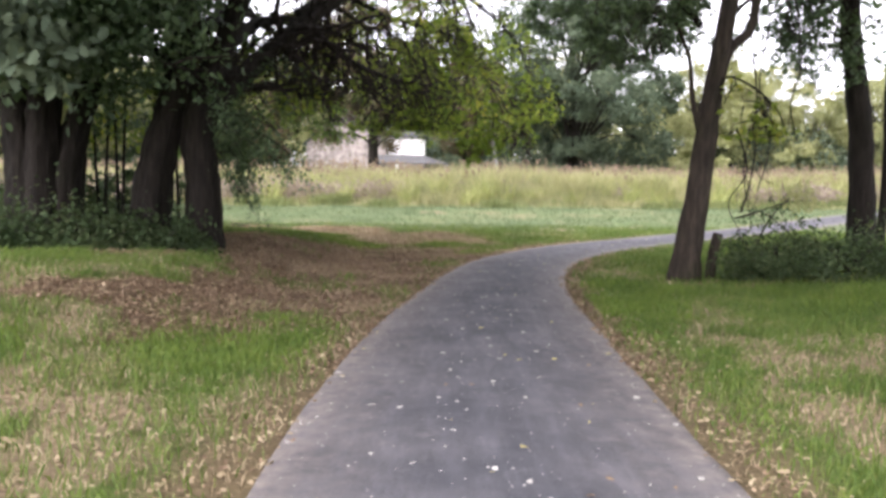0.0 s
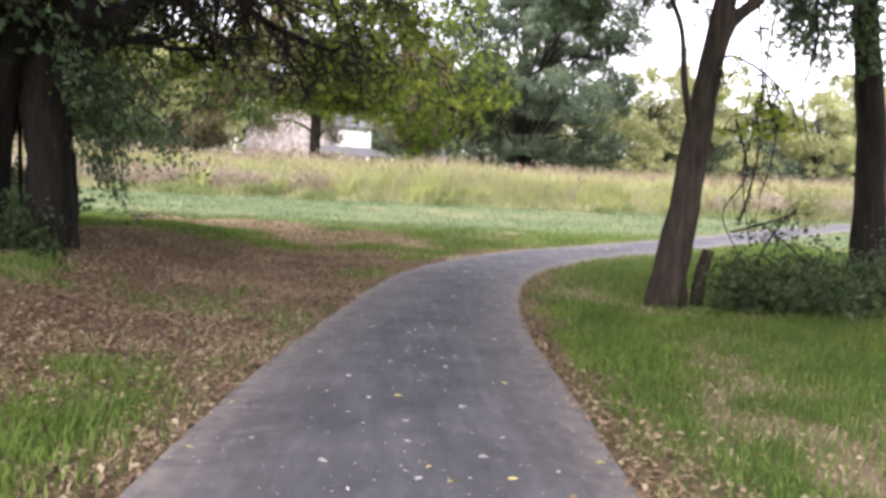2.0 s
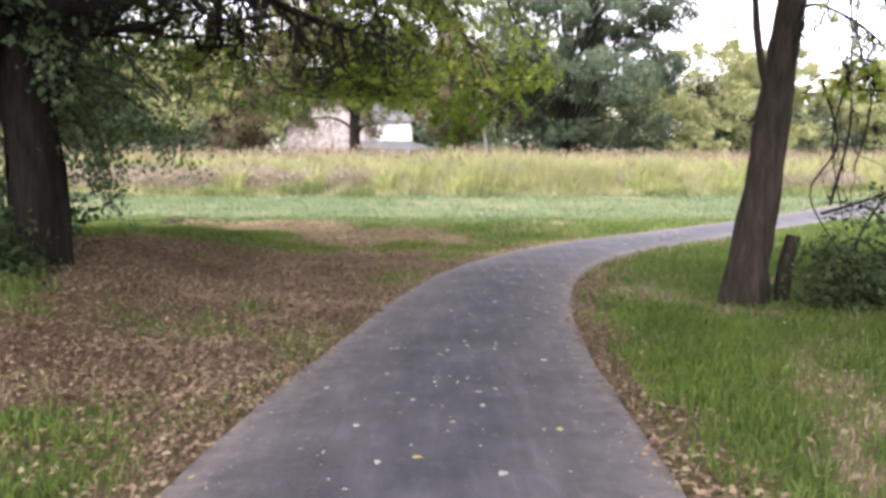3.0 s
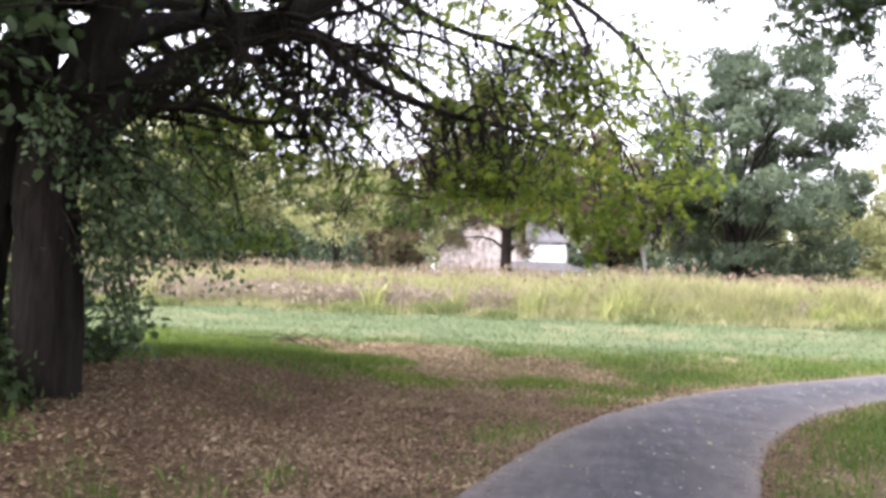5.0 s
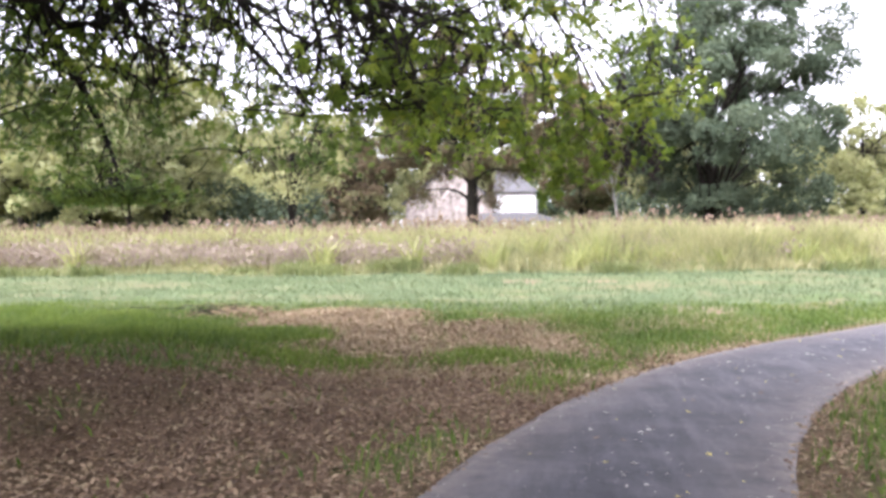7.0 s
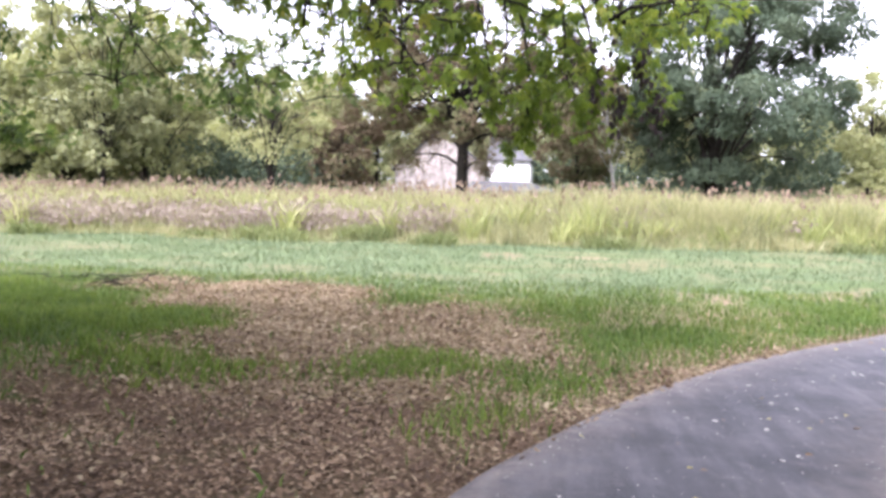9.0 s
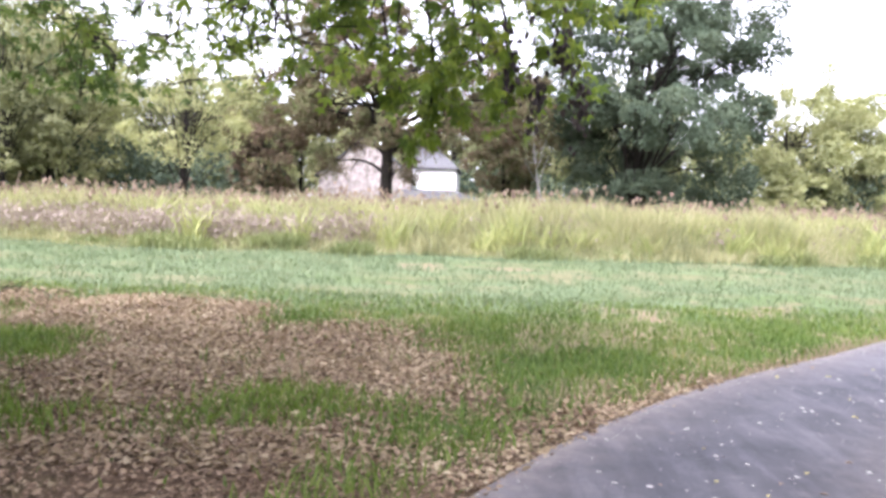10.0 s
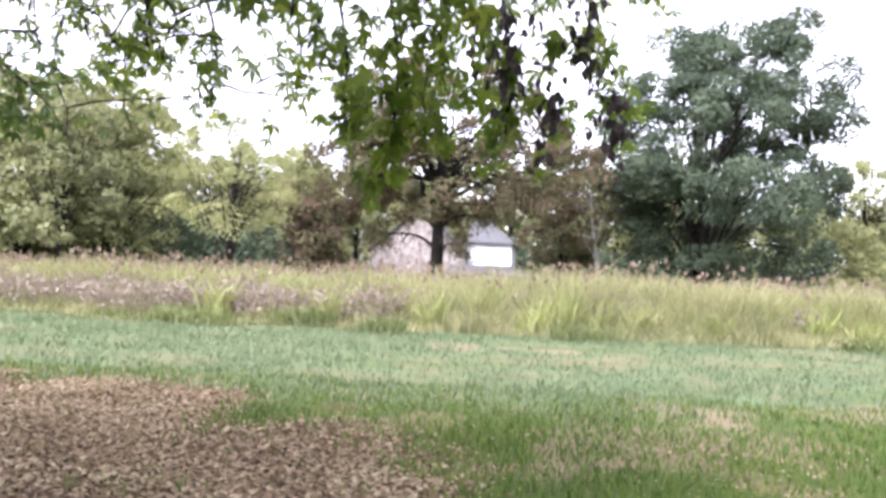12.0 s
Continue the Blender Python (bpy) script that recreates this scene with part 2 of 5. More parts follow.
# ---------------------------------------------------------------- mesh helpers
def mesh_np(name, v, f, material, smooth=False):
    """A mesh from arrays of vertices and of faces that all have the same number of corners."""
    v, f = np.asarray(v, np.float32), np.asarray(f, np.int32)
    me = bpy.data.meshes.new(name)
    me.vertices.add(len(v))
    me.vertices.foreach_set("co", v.ravel())
    k = f.shape[1]
    me.loops.add(f.size)
    me.loops.foreach_set("vertex_index", f.ravel())
    me.polygons.add(len(f))
    me.polygons.foreach_set("loop_start", np.arange(0, f.size, k, dtype=np.int32))
    if smooth:
        me.polygons.foreach_set("use_smooth", np.ones(len(f), bool))
    me.materials.append(material)
    me.update(calc_edges=True)
    return me


def part_np(name, v, f, material, parent=None, label="", smooth=False):
    ob = new(name, mesh_np(name, v, f, material, smooth))
    ob.parent = parent
    return tagged(ob, label) if label else ob


def part(name, bm, material, parent, label=""):
    """Links a bmesh as one mesh object under a thing or a part."""
    me = bpy.data.meshes.new(name)
    bm.to_mesh(me)
    bm.free()
    me.materials.append(material)
    ob = new(name, me)
    ob.parent = parent
    return tagged(ob, label) if label else ob


def thing(name, at, label, category, group="", kind=""):
    ob = new(name)
    ob.matrix_world = pose(*at)
    ob.empty_display_size = 0.2
    return tagged(ob, label, category, group, kind)


class Tubes:
    """Gathers tapered, bending tubes into one set of vertices and faces."""

    def __init__(self, sides=7):
        self.sides, self.v, self.f, self.n = sides, [], [], 0

    def add(self, pts, radii, lumpy=0.0):
        pts = np.asarray(pts, float)
        k, s = len(pts), self.sides
        d = np.gradient(pts, axis=0)
        d /= np.linalg.norm(d, axis=1)[:, None] + 1e-9
        ref = np.array([0.3, 0.9, 0.1]) if abs(d[0][2]) > 0.7 else np.array([0.0, 0.0, 1.0])
        a = np.cross(d, ref)
        a /= np.linalg.norm(a, axis=1)[:, None] + 1e-9
        b = np.cross(d, a)
        th = np.linspace(0, 2 * np.pi, s, endpoint=False)
        r = np.asarray(radii, float)[:, None] * (1 + lumpy * rng.normal(0, 1, (k, s)) + lumpy * 1.5 * np.sin(3 * th + 1.7)[None] + lumpy * 0.9 * np.sin(9 * th[None] + 0.35 * np.arange(k)[:, None]))
        ring = pts[:, None] + r[..., None] * (np.cos(th)[None, :, None] * a[:, None] + np.sin(th)[None, :, None] * b[:, None])
        i = self.n + np.arange(k - 1)[:, None] * s
        j = np.arange(s)[None]
        jn = (j + 1) % s
        self.f.append(np.stack([i + j, i + jn, i + s + jn, i + s + j], -1).reshape(-1, 4))
        self.v.append(ring.reshape(-1, 3))
        self.n += k * s

    def build(self, name, material, parent=None, label=""):
        return part_np(name, np.concatenate(self.v), np.concatenate(self.f), material, parent, label, True)


def curve_through(ctrl, n=14):
    """A smooth run of points through a few control points (Catmull-Rom)."""
    c = np.asarray(ctrl, float)
    c = np.vstack([2 * c[0] - c[1], c, 2 * c[-1] - c[-2]])
    out = []
    segs = len(c) - 3
    for t in np.linspace(0, segs, n):
        i = min(int(t), segs - 1)
        u = t - i
        p0, p1, p2, p3 = c[i:i + 4]
        out.append(0.5 * (2 * p1 + (p2 - p0) * u + (2 * p0 - 5 * p1 + 4 * p2 - p3) * u * u + (3 * p1 - p0 - 3 * p2 + p3) * u ** 3))
    return np.array(out)


LEAF = (np.array([(0, 0, 0), (0.30, 0.28, 0.07), (0.24, 0.68, 0.03), (0, 1, -0.1), (-0.24, 0.68, 0.03), (-0.30, 0.28, 0.07)]), np.array([(0, 1, 2, 3), (0, 3, 4, 5)]))
LOBED = (np.array([(0, 0, 0), (0.16, 0.5, 0.05), (0, 1, -0.1), (-0.16, 0.5, 0.05), (0.42, 0.28, 0.06), (0.56, 0.74, -0.06), (0.17, 0.42, 0.03), (-0.42, 0.28, 0.06), (-0.56, 0.74, -0.06), (-0.17, 0.42, 0.03)]), np.array([(0, 1, 2, 3), (0, 4, 5, 6), (0, 9, 8, 7)]))
KITE = (np.array([(0, 0, 0), (0.33, 0.45, 0.1), (0, 1, -0.05), (-0.33, 0.45, 0.1)]), np.array([(0, 1, 2, 3)]))
CURL = (np.array([(0, 0, 0), (0.33, 0.3, 0.16), (0.26, 0.75, 0.2), (0, 1, 0.05), (-0.26, 0.75, 0.13), (-0.33, 0.3, 0.2)]), np.array([(0, 1, 2, 3), (0, 3, 4, 5)]))


def scatter(shape, at, along, size, roll=None):
    """Copies of a small shape as one set of vertices and faces: places, the way each one points, sizes."""
    tv, tf = shape
    at, along = np.asarray(at, float), np.asarray(along, float)
    n = len(at)
    y = along / (np.linalg.norm(along, axis=1)[:, None] + 1e-9)
    ref = rng.normal(0, 1, (n, 3)) if roll is None else np.asarray(roll, float)
    x = np.cross(y, ref)
    x /= np.linalg.norm(x, axis=1)[:, None] + 1e-9
    z = np.cross(x, y)
    m = np.stack([x, y, z], 1) * np.asarray(size, float).reshape(n, 1, 1)
    v = np.einsum("kj,njc->nkc", tv, m) + at[:, None]
    f = tf[None] + (np.arange(n) * len(tv))[:, None, None]
    return v.reshape(-1, 3), f.reshape(-1, tf.shape[1])


def smooth_step(a, b, x):
    t = np.clip((np.asarray(x, float) - a) / (b - a), 0, 1)
    return t * t * (3 - 2 * t)


def lattice(seed, size=64):
    return np.random.default_rng(seed).random((size, size))


LATTICES = [lattice(s) for s in range(6)]


def drift(x, y, scale, k=0):
    """Smooth noise from 0 to 1 over the plan, in patches of about 1/scale metres."""
    g = LATTICES[k]
    n = len(g)
    u, v = np.asarray(x, float) * scale + 400.3, np.asarray(y, float) * scale + 400.7
    i, j = np.floor(u).astype(int), np.floor(v).astype(int)
    fu, fv = u - i, v - j
    fu, fv = fu * fu * (3 - 2 * fu), fv * fv * (3 - 2 * fv)
    a, b, c, d = g[i % n, j % n], g[(i + 1) % n, j % n], g[i % n, (j + 1) % n], g[(i + 1) % n, (j + 1) % n]
    return (a * (1 - fu) + b * fu) * (1 - fv) + (c * (1 - fu) + d * fu) * fv


def drift2(x, y, scale, k=0):
    return 0.55 * drift(x, y, scale, k) + 0.3 * drift(x, y, scale * 2.3, (k + 1) % 6) + 0.15 * drift(x, y, scale * 5.1, (k + 2) % 6)


# ---------------------------------------------------------------- plan: path, ground, zones
CENTRE = curve_through([(0.25, -14), (0.28, -4), (0.30, 3.6), (0.36, 6.0), (0.52, 8.6), (0.76, 11.2), (1.13, 13.8), (1.72, 16.25), (2.72, 18.7), (4.28, 21.1), (7.0, 24.1), (11.4, 28.8), (16.8, 34.4), (24, 41), (36, 49)], 600)
_run = np.concatenate([[0], np.cumsum(np.linalg.norm(np.diff(CENTRE, axis=0), axis=1))])
CENTRE = np.column_stack([np.interp(np.arange(0, _run[-1], 0.3), _run, CENTRE[:, k]) for k in (0, 1)])
PATH_HALF = 1.23


def half_at(y):
    """Half the path's width, which narrows before the bend."""
    return PATH_HALF - 0.17 * smooth_step(7, 13, y)


PLAN_STEP = 0.25
_px, _py = np.arange(-30, 55.01, PLAN_STEP), np.arange(-35, 75.01, PLAN_STEP)
_table = np.stack([np.sqrt(np.min((_px[:, None] - CENTRE[None, :, 0]) ** 2 + (yy - CENTRE[None, :, 1]) ** 2, axis=1)) for yy in _py]).astype(np.float32)


def to_path(x, y):
    """Distance from the path's centre line, read from a table of the plan."""
    x, y = np.asarray(x, float), np.asarray(y, float)
    u, v = (x + 30) / PLAN_STEP, (y + 35) / PLAN_STEP
    known = (u > 0) & (u < len(_px) - 1.01) & (v > 0) & (v < len(_py) - 1.01)
    u, v = np.clip(u, 0, len(_px) - 1.01), np.clip(v, 0, len(_py) - 1.01)
    i, j = u.astype(int), v.astype(int)
    fu, fv = u - i, v - j
    d = (_table[j, i] * (1 - fu) + _table[j, i + 1] * fu) * (1 - fv) + (_table[j + 1, i] * (1 - fu) + _table[j + 1, i + 1] * fu) * fv
    return np.where(known, d, 40.0)


def field_front(x):
    """Where the mown lawn meets the tall grass."""
    x = np.asarray(x, float)
    return 40.6 + 0.25 * np.maximum(x - 6, 0) + 1.2 * (drift(x, 0 * x, 0.35, 2) - 0.5)


def lie(y):
    """The broad lie of the land: level along the walk, rising gently to the far side of the field."""
    return np.interp(y, [15, 18, 23, 30, 35, 41, 50, 70, 92, 130], [0, 0.01, 0.06, 0.18, 0.38, 0.66, 0.92, 1.75, 2.55, 3.2])


def height(x, y):
    x, y = np.asarray(x, float), np.asarray(y, float)
    away = smooth_step(1.4, 5.0, to_path(x, y))
    h = 0.5 * smooth_step(-1.6, -4.2, x) * smooth_step(4, 9, y) * (1 - smooth_step(17, 24, y))
    h = h + 0.35 * smooth_step(3.5, 8.0, x) * smooth_step(3, 9, y) * (1 - smooth_step(15, 20, y))
    return lie(y) + away * (h + 0.10 * (drift(x, y, 0.4, 3) - 0.5)) + 0.015 * (drift(x, y, 1.6, 4) - 0.5) - 0.02


def ragged(x, y):
    """How far an outline strays at each place, in x and in y."""
    return (drift2(x, y, 0.9, 1) - 0.5) * 2, (drift2(x, y, 0.9, 4) - 0.5) * 3


def inside(x, y, ring, wobble, stray):
    """1 inside a rough-edged ring of plan points, 0 outside."""
    shape = np.shape(x)
    wx, wy = (x + wobble * stray[0]).ravel(), (y + wobble * stray[1]).ravel()
    xs, ys = [p[0] for p in ring], [p[1] for p in ring]
    near = np.flatnonzero((wx > min(xs)) & (wx < max(xs)) & (wy > min(ys)) & (wy < max(ys)))
    px, py = wx[near], wy[near]
    hit = np.zeros(len(near), bool)
    for (ax, ay), (bx, by) in zip(ring, ring[1:] + ring[:1]):
        if ay != by:
            hit ^= ((ay > py) != (by > py)) & (px < (bx - ax) * (py - ay) / (by - ay) + ax)
    out = np.zeros(len(wx))
    out[near] = hit
    return out.reshape(shape)


LITTER = [[(-4.9, 8.6), (-4.0, 9.0), (-3.6, 10.9), (-4.2, 13.0), (-6.0, 15.6), (-5.0, 17.0), (-3.2, 18.4), (-2.3, 19.6), (-1.4, 20.3), (-0.2, 20.5), (0.9, 20.0), (1.2, 18.8), (1.0, 17.2), (0.3, 15.1), (-0.2, 12.0), (-0.7, 9.4), (-1.3, 8.9), (-2.0, 8.0), (-3.3, 7.7), (-4.3, 7.2), (-7.5, 7.6)],
          [(-8.5, 29.0), (-6.2, 28.2), (-2.6, 28.2), (-1.3, 25.8), (0.5, 25.5), (1.5, 24.2), (1.6, 22.5), (1.3, 20.6), (0.3, 20.3), (-1.1, 20.5), (-2.1, 20.2), (-2.7, 22.7), (-5.1, 24.4), (-6.8, 26.4)],
          [(-10.5, 15.0), (-10.5, 11.4), (-7.5, 11.1), (-5.0, 11.3), (-3.9, 12.4), (-4.2, 14.6), (-7.5, 15.6)]]
LUSH = [[(-14, 28.5), (-9.9, 27.6), (-5.8, 24.0), (-3.9, 23.6), (-2.6, 21.8), (-2.7, 20.6), (-4.0, 19.0), (-5.5, 18.6), (-6.8, 19.8)],
        [(-0.9, 20.7), (-0.2, 21.0), (0.6, 20.7), (0.4, 20.1), (-0.6, 20.2)], [(0.9, 20.5), (1.6, 20.3), (1.5, 19.4), (1.0, 19.2)], [(-2.9, 20.2), (-1.5, 20.3), (-1.4, 19.7), (-2.6, 19.2)], [(0.4, 19.3), (1.0, 19.1), (0.95, 18.3), (0.5, 18.4)],
        [(-3.2, 7.2), (-2.7, 7.9), (-1.9, 8.5), (-1.5, 9.2), (-1.2, 8.4), (-1.3, 7.6), (-1.15, 5.7), (-2.1, 5.9)], [(-9.5, 11.0), (-7.0, 10.8), (-4.6, 11.2), (-4.4, 10.3), (-7.0, 9.8), (-9.5, 9.9)], [(-4.6, 6.4), (-3.8, 6.8), (-3.4, 5.9), (-4.2, 5.5)], [(-1.7, 4.3), (-1.2, 4.5), (-1.15, 3.8), (-1.5, 3.6)],
        [(2.0, 12.4), (3.4, 13.0), (3.9, 11.6), (2.7, 8.6), (2.0, 7.4), (1.75, 9.4)], [(4.9, 11.8), (9.5, 11.4), (9.5, 8.0), (6.4, 7.0), (4.9, 8.8), (4.5, 10.2)], [(1.8, 6.6), (2.5, 6.4), (2.2, 4.6), (1.8, 3.4)]]
DRY = [[(-4.1, 7.0), (-3.6, 7.0), (-2.7, 6.3), (-2.0, 6.0), (-1.8, 5.2), (-2.6, 5.0)],
       [(-2.6, 4.4), (-1.6, 4.7), (-1.5, 3.6), (-2.4, 3.2)], [(-3.4, 5.2), (-2.8, 5.4), (-3.0, 4.2), (-4.6, 4.0)],
       [(2.7, 10.2), (3.6, 10.6), (4.6, 8.2), (5.0, 6.4), (3.6, 5.0), (2.8, 4.0), (2.5, 4.8), (2.8, 6.6)], [(3.0, 15.2), (3.9, 15.6), (3.9, 16.6), (3.2, 16.4)],
       [(3.0, 27.5), (4.6, 27.8), (4.8, 29.4), (3.2, 29.0)], [(5.4, 28.4), (7.4, 29.4), (7.6, 31.0), (5.6, 30.4)], [(-0.6, 36.0), (3.2, 37.0), (3.0, 38.4), (-1.6, 37.6)]]


def zones(x, y):
    """Leaf litter, dry straw and the bluish mown lawn over the plan, 0 to 1 each."""
    d = to_path(x, y) + PATH_HALF - half_at(y)
    litter = np.zeros(np.shape(x))
    stray, tuft = ragged(x, y), smooth_step(0.32, 0.5, drift2(x, y, 1.8, 3))
    straw = smooth_step(0.3, 0.55, drift2(x, y, 2.2, 4))
    for ring in LITTER:
        litter = np.maximum(litter, inside(x, y, ring, 1.3, stray))
    litter *= 0.8 + 0.2 * smooth_step(0.3, 0.5, drift2(x, y, 2.6, 5))
    # tufts that grew through the litter
    litter *= 1 - 0.3 * smooth_step(0.72, 0.8, drift2(x, y, 0.9, 2))
    for ring in LUSH:
        litter = litter * (1 - 0.62 * inside(x, y, ring, 0.45, stray) * tuft)
    rim = smooth_step(1.9, 1.42, d + 0.55 * (drift2(x, y, 1.7, 0) - 0.5)) * (1 - 0.75 * smooth_step(24, 30, y))
    litter = np.maximum(litter, 0.7 * rim)
    dry = np.zeros(np.shape(x))
    for ring in DRY:
        dry = np.maximum(dry, inside(x, y, ring, 0.9, stray) * straw)
    dry = np.maximum(dry, 0.9 * smooth_step(0.52, 0.62, drift2(x, y, 1.5, 3)) * (y < 14) * (x < 2))
    dry = np.maximum(dry, 0.7 * smooth_step(0.56, 0.68, drift2(x, y, 1.1, 3)) * (y < 38))
    for ring in LUSH:
        dry = dry * (1 - 0.85 * inside(x, y, ring, 0.35, stray))
    dry = np.maximum(dry, 0.75 * rim)
    dry = np.maximum(dry, 0.6 * smooth_step(0.5, 0.66, drift2(0.35 * x, y, 0.8, 5)) * smooth_step(26, 29, y) * (y < 46))
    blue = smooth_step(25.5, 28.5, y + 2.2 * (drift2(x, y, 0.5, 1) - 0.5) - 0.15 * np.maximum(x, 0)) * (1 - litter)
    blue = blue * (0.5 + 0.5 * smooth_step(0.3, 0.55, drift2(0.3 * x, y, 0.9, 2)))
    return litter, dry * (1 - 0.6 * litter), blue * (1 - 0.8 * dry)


# ---------------------------------------------------------------- ground: one sheet to the horizon
def spaced(lo, hi, step, reach):
    mid = np.arange(lo, hi + 1e-6, step)
    out = step * 1.18 ** np.arange(1, 80)
    far = np.cumsum(out)
    far = far[far < reach]
    return np.concatenate([lo - far[::-1], mid, hi + far])


GX, GY = spaced(-14, 18, 0.16, 1800), spaced(-4, 44, 0.16, 1800)
gx, gy = np.meshgrid(GX, GY)
gz = height(gx, gy)
nx, ny = len(GX), len(GY)
ii = (np.arange(ny - 1)[:, None] * nx + np.arange(nx - 1)[None]).ravel()
ground = part_np("ground", np.stack([gx, gy, gz], -1).reshape(-1, 3), np.stack([ii, ii + 1, ii + nx + 1, ii + nx], -1), MAT_GROUND, smooth=True)
tagged(ground, "park ground of short grass, dry straw and brown leaf litter", "ground", kind="structure")
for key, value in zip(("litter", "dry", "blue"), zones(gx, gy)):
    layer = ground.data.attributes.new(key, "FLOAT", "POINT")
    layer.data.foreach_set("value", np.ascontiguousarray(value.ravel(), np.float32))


# ---------------------------------------------------------------- the asphalt path
def build_path():
    c = CENTRE
    d = np.gradient(c, axis=0)
    d /= np.linalg.norm(d, axis=1)[:, None]
    side = np.stack([d[:, 1], -d[:, 0]], 1)
    offs = np.array([-1.0, -1.0, -0.93, -0.8, -0.5, -0.2, 0.2, 0.5, 0.8, 0.93, 1.0, 1.0])
    edge = np.array([1, 1, 0.85, 0.42, 0.12, 0, 0, 0.12, 0.42, 0.85, 1, 1.0])
    k, w = len(c), len(offs)
    s = np.arange(k) * 0.31
    frayed = 0.07 * (drift2(s, 0 * s, 1.1, 0) - 0.5), 0.07 * (drift2(s, 9 + 0 * s, 1.1, 3) - 0.5)
    v, e = [], []
    for j, o in enumerate(offs):
        half = half_at(c[:, 1]) + (frayed[0] if o < 0 else frayed[1]) * (abs(o) > 0.9)
        xy = c + side * (o * half)[:, None]
        z = lie(xy[:, 1]) + 0.012 + 0.022 * (1 - o * o)
        if j in (0, w - 1):
            z = z - 0.12
        v.append(np.column_stack([xy, z]))
        e.append(np.full(k, edge[j]))
    v = np.stack(v, 1).reshape(-1, 3)
    i = (np.arange(k - 1)[:, None] * w + np.arange(w - 1)[None]).ravel()
    ob = part_np("path", v, np.stack([i, i + 1, i + w + 1, i + w], -1), MAT_ASPHALT, smooth=True)
    layer = ob.data.attributes.new("edge", "FLOAT", "POINT")
    layer.data.foreach_set("value", np.stack(e, 1).ravel().astype(np.float32))
    return tagged(ob, "grey asphalt footpath with dusty pale edges", "footpath", kind="structure")


build_path()


# ---------------------------------------------------------------- trees
def crown_points(n, centre, radii, hollow=0.35, lobes=0.35, seed=0):
    """Places for leaf clusters within an uneven crown."""
    r = np.random.default_rng(seed)
    d = r.normal(0, 1, (n, 3))
    d /= np.linalg.norm(d, axis=1)[:, None]
    knobs = r.normal(0, 1, (9, 3))
    knobs /= np.linalg.norm(knobs, axis=1)[:, None]
    bulge = 1 - lobes + lobes * 1.6 * np.clip((d @ knobs.T), 0, 1).max(1) ** 3
    far = hollow + (1 - hollow) * r.random(n) ** 0.45
    return np.asarray(centre) + d * (bulge * far)[:, None] * np.asarray(radii)


def crown_tree(name, at, trunk_h, trunk_r, centre, radii, bark, leaves, label, category="tree", group="", clusters=90, per=80, leaf=0.34, puff=0.9, seed=1, lean=(0, 0), limbs=26, hollow=0.35, lobes=0.35, shape=KITE, low=0.5, spread=0.24):
    """A tree of a tapered trunk, limbs that reach the leaf clusters, and the leaves. Places are from its foot."""
    r = np.random.default_rng(seed)
    foot = thing(name, at, label, category, group)
    pts = crown_points(clusters, centre, radii, hollow, lobes, seed)
    top = np.array([lean[0], lean[1], trunk_h])
    tb = Tubes(8)
    spine = curve_through([(0, 0, -0.3), (lean[0] * 0.25, lean[1] * 0.2, trunk_h * 0.35), top, np.asarray(centre) + (0, 0, radii[2] * 0.45)], 12)
    rad = trunk_r * np.interp(np.linspace(0, 1, 12), [0, 0.06, 0.2, 0.6, 1], [1.7, 1.25, 1.0, 0.62, 0.12])
    tb.add(spine, rad, 0.05)
    tb.build("trunk", bark, foot)
    lb = Tubes(5)
    order = r.permutation(len(pts))[:limbs]
    for q in pts[order]:
        u = r.uniform(low, 0.95)
        p0 = spine[int(u * 11)]
        mid = 0.5 * (p0 + q) + (0, 0, 0.12 * np.linalg.norm(q - p0)) + r.normal(0, 0.06, 3) * np.linalg.norm(q - p0)
        run = curve_through([p0, mid, q], 7)
        lb.add(run, trunk_r * np.linspace(spread, 0.02, 7))
        for _ in range(3):
            a = run[r.integers(3, 6)]
            b = a + r.normal(0, 0.9, 3) * puff * 1.2
            lb.add(curve_through([a, 0.5 * (a + b) + (0, 0, 0.1), b], 4), trunk_r * np.linspace(0.09, 0.015, 4))
    lb.build("branching", bark, foot)
    # each cluster is a lobe: knots of leaves over its outside, the blades lying along it
    knots = r.normal(0, 1, (len(pts), 9, 3)) + (0, 0, 0.35) + 0.5 * ((pts - np.asarray(centre)) / np.asarray(radii))[:, None]
    knots /= np.linalg.norm(knots, axis=2)[:, :, None]
    lobe = np.repeat(np.arange(len(pts)), per)
    n = len(lobe)
    out = knots[lobe, r.integers(0, 9, n)] + r.normal(0, 0.3, (n, 3))
    out /= np.linalg.norm(out, axis=1)[:, None]
    girth = puff * (0.6 + 0.8 * r.random(len(pts)))
    off = out * (girth[lobe] * (0.45 + 0.6 * r.random(n) ** 0.5))[:, None] * np.array([1, 1, 0.72])
    facing = out + r.normal(0, 0.38, (n, 3)) + (0, 0, 0.35)
    v, f = scatter(shape, pts[lobe] + off, r.normal(0, 1, (n, 3)) + (0, 0, -0.3), leaf * r.uniform(0.6, 1.3, n), facing)
    part_np("crown", v, f, leaves, foot)
    return foot


# dark oak beyond the field
crown_tree("oak_tree", (13.9, 84, 2.1), 4.5, 0.6, (0, 0, 12.9), (10.8, 8.6, 12.6), MAT_BARK, MAT_LEAF_OAK, "broad dark grey-green oak beyond the tall grass", clusters=110, per=1000, leaf=0.3, puff=2.2, seed=12, limbs=60, hollow=0.4, lobes=0.36)
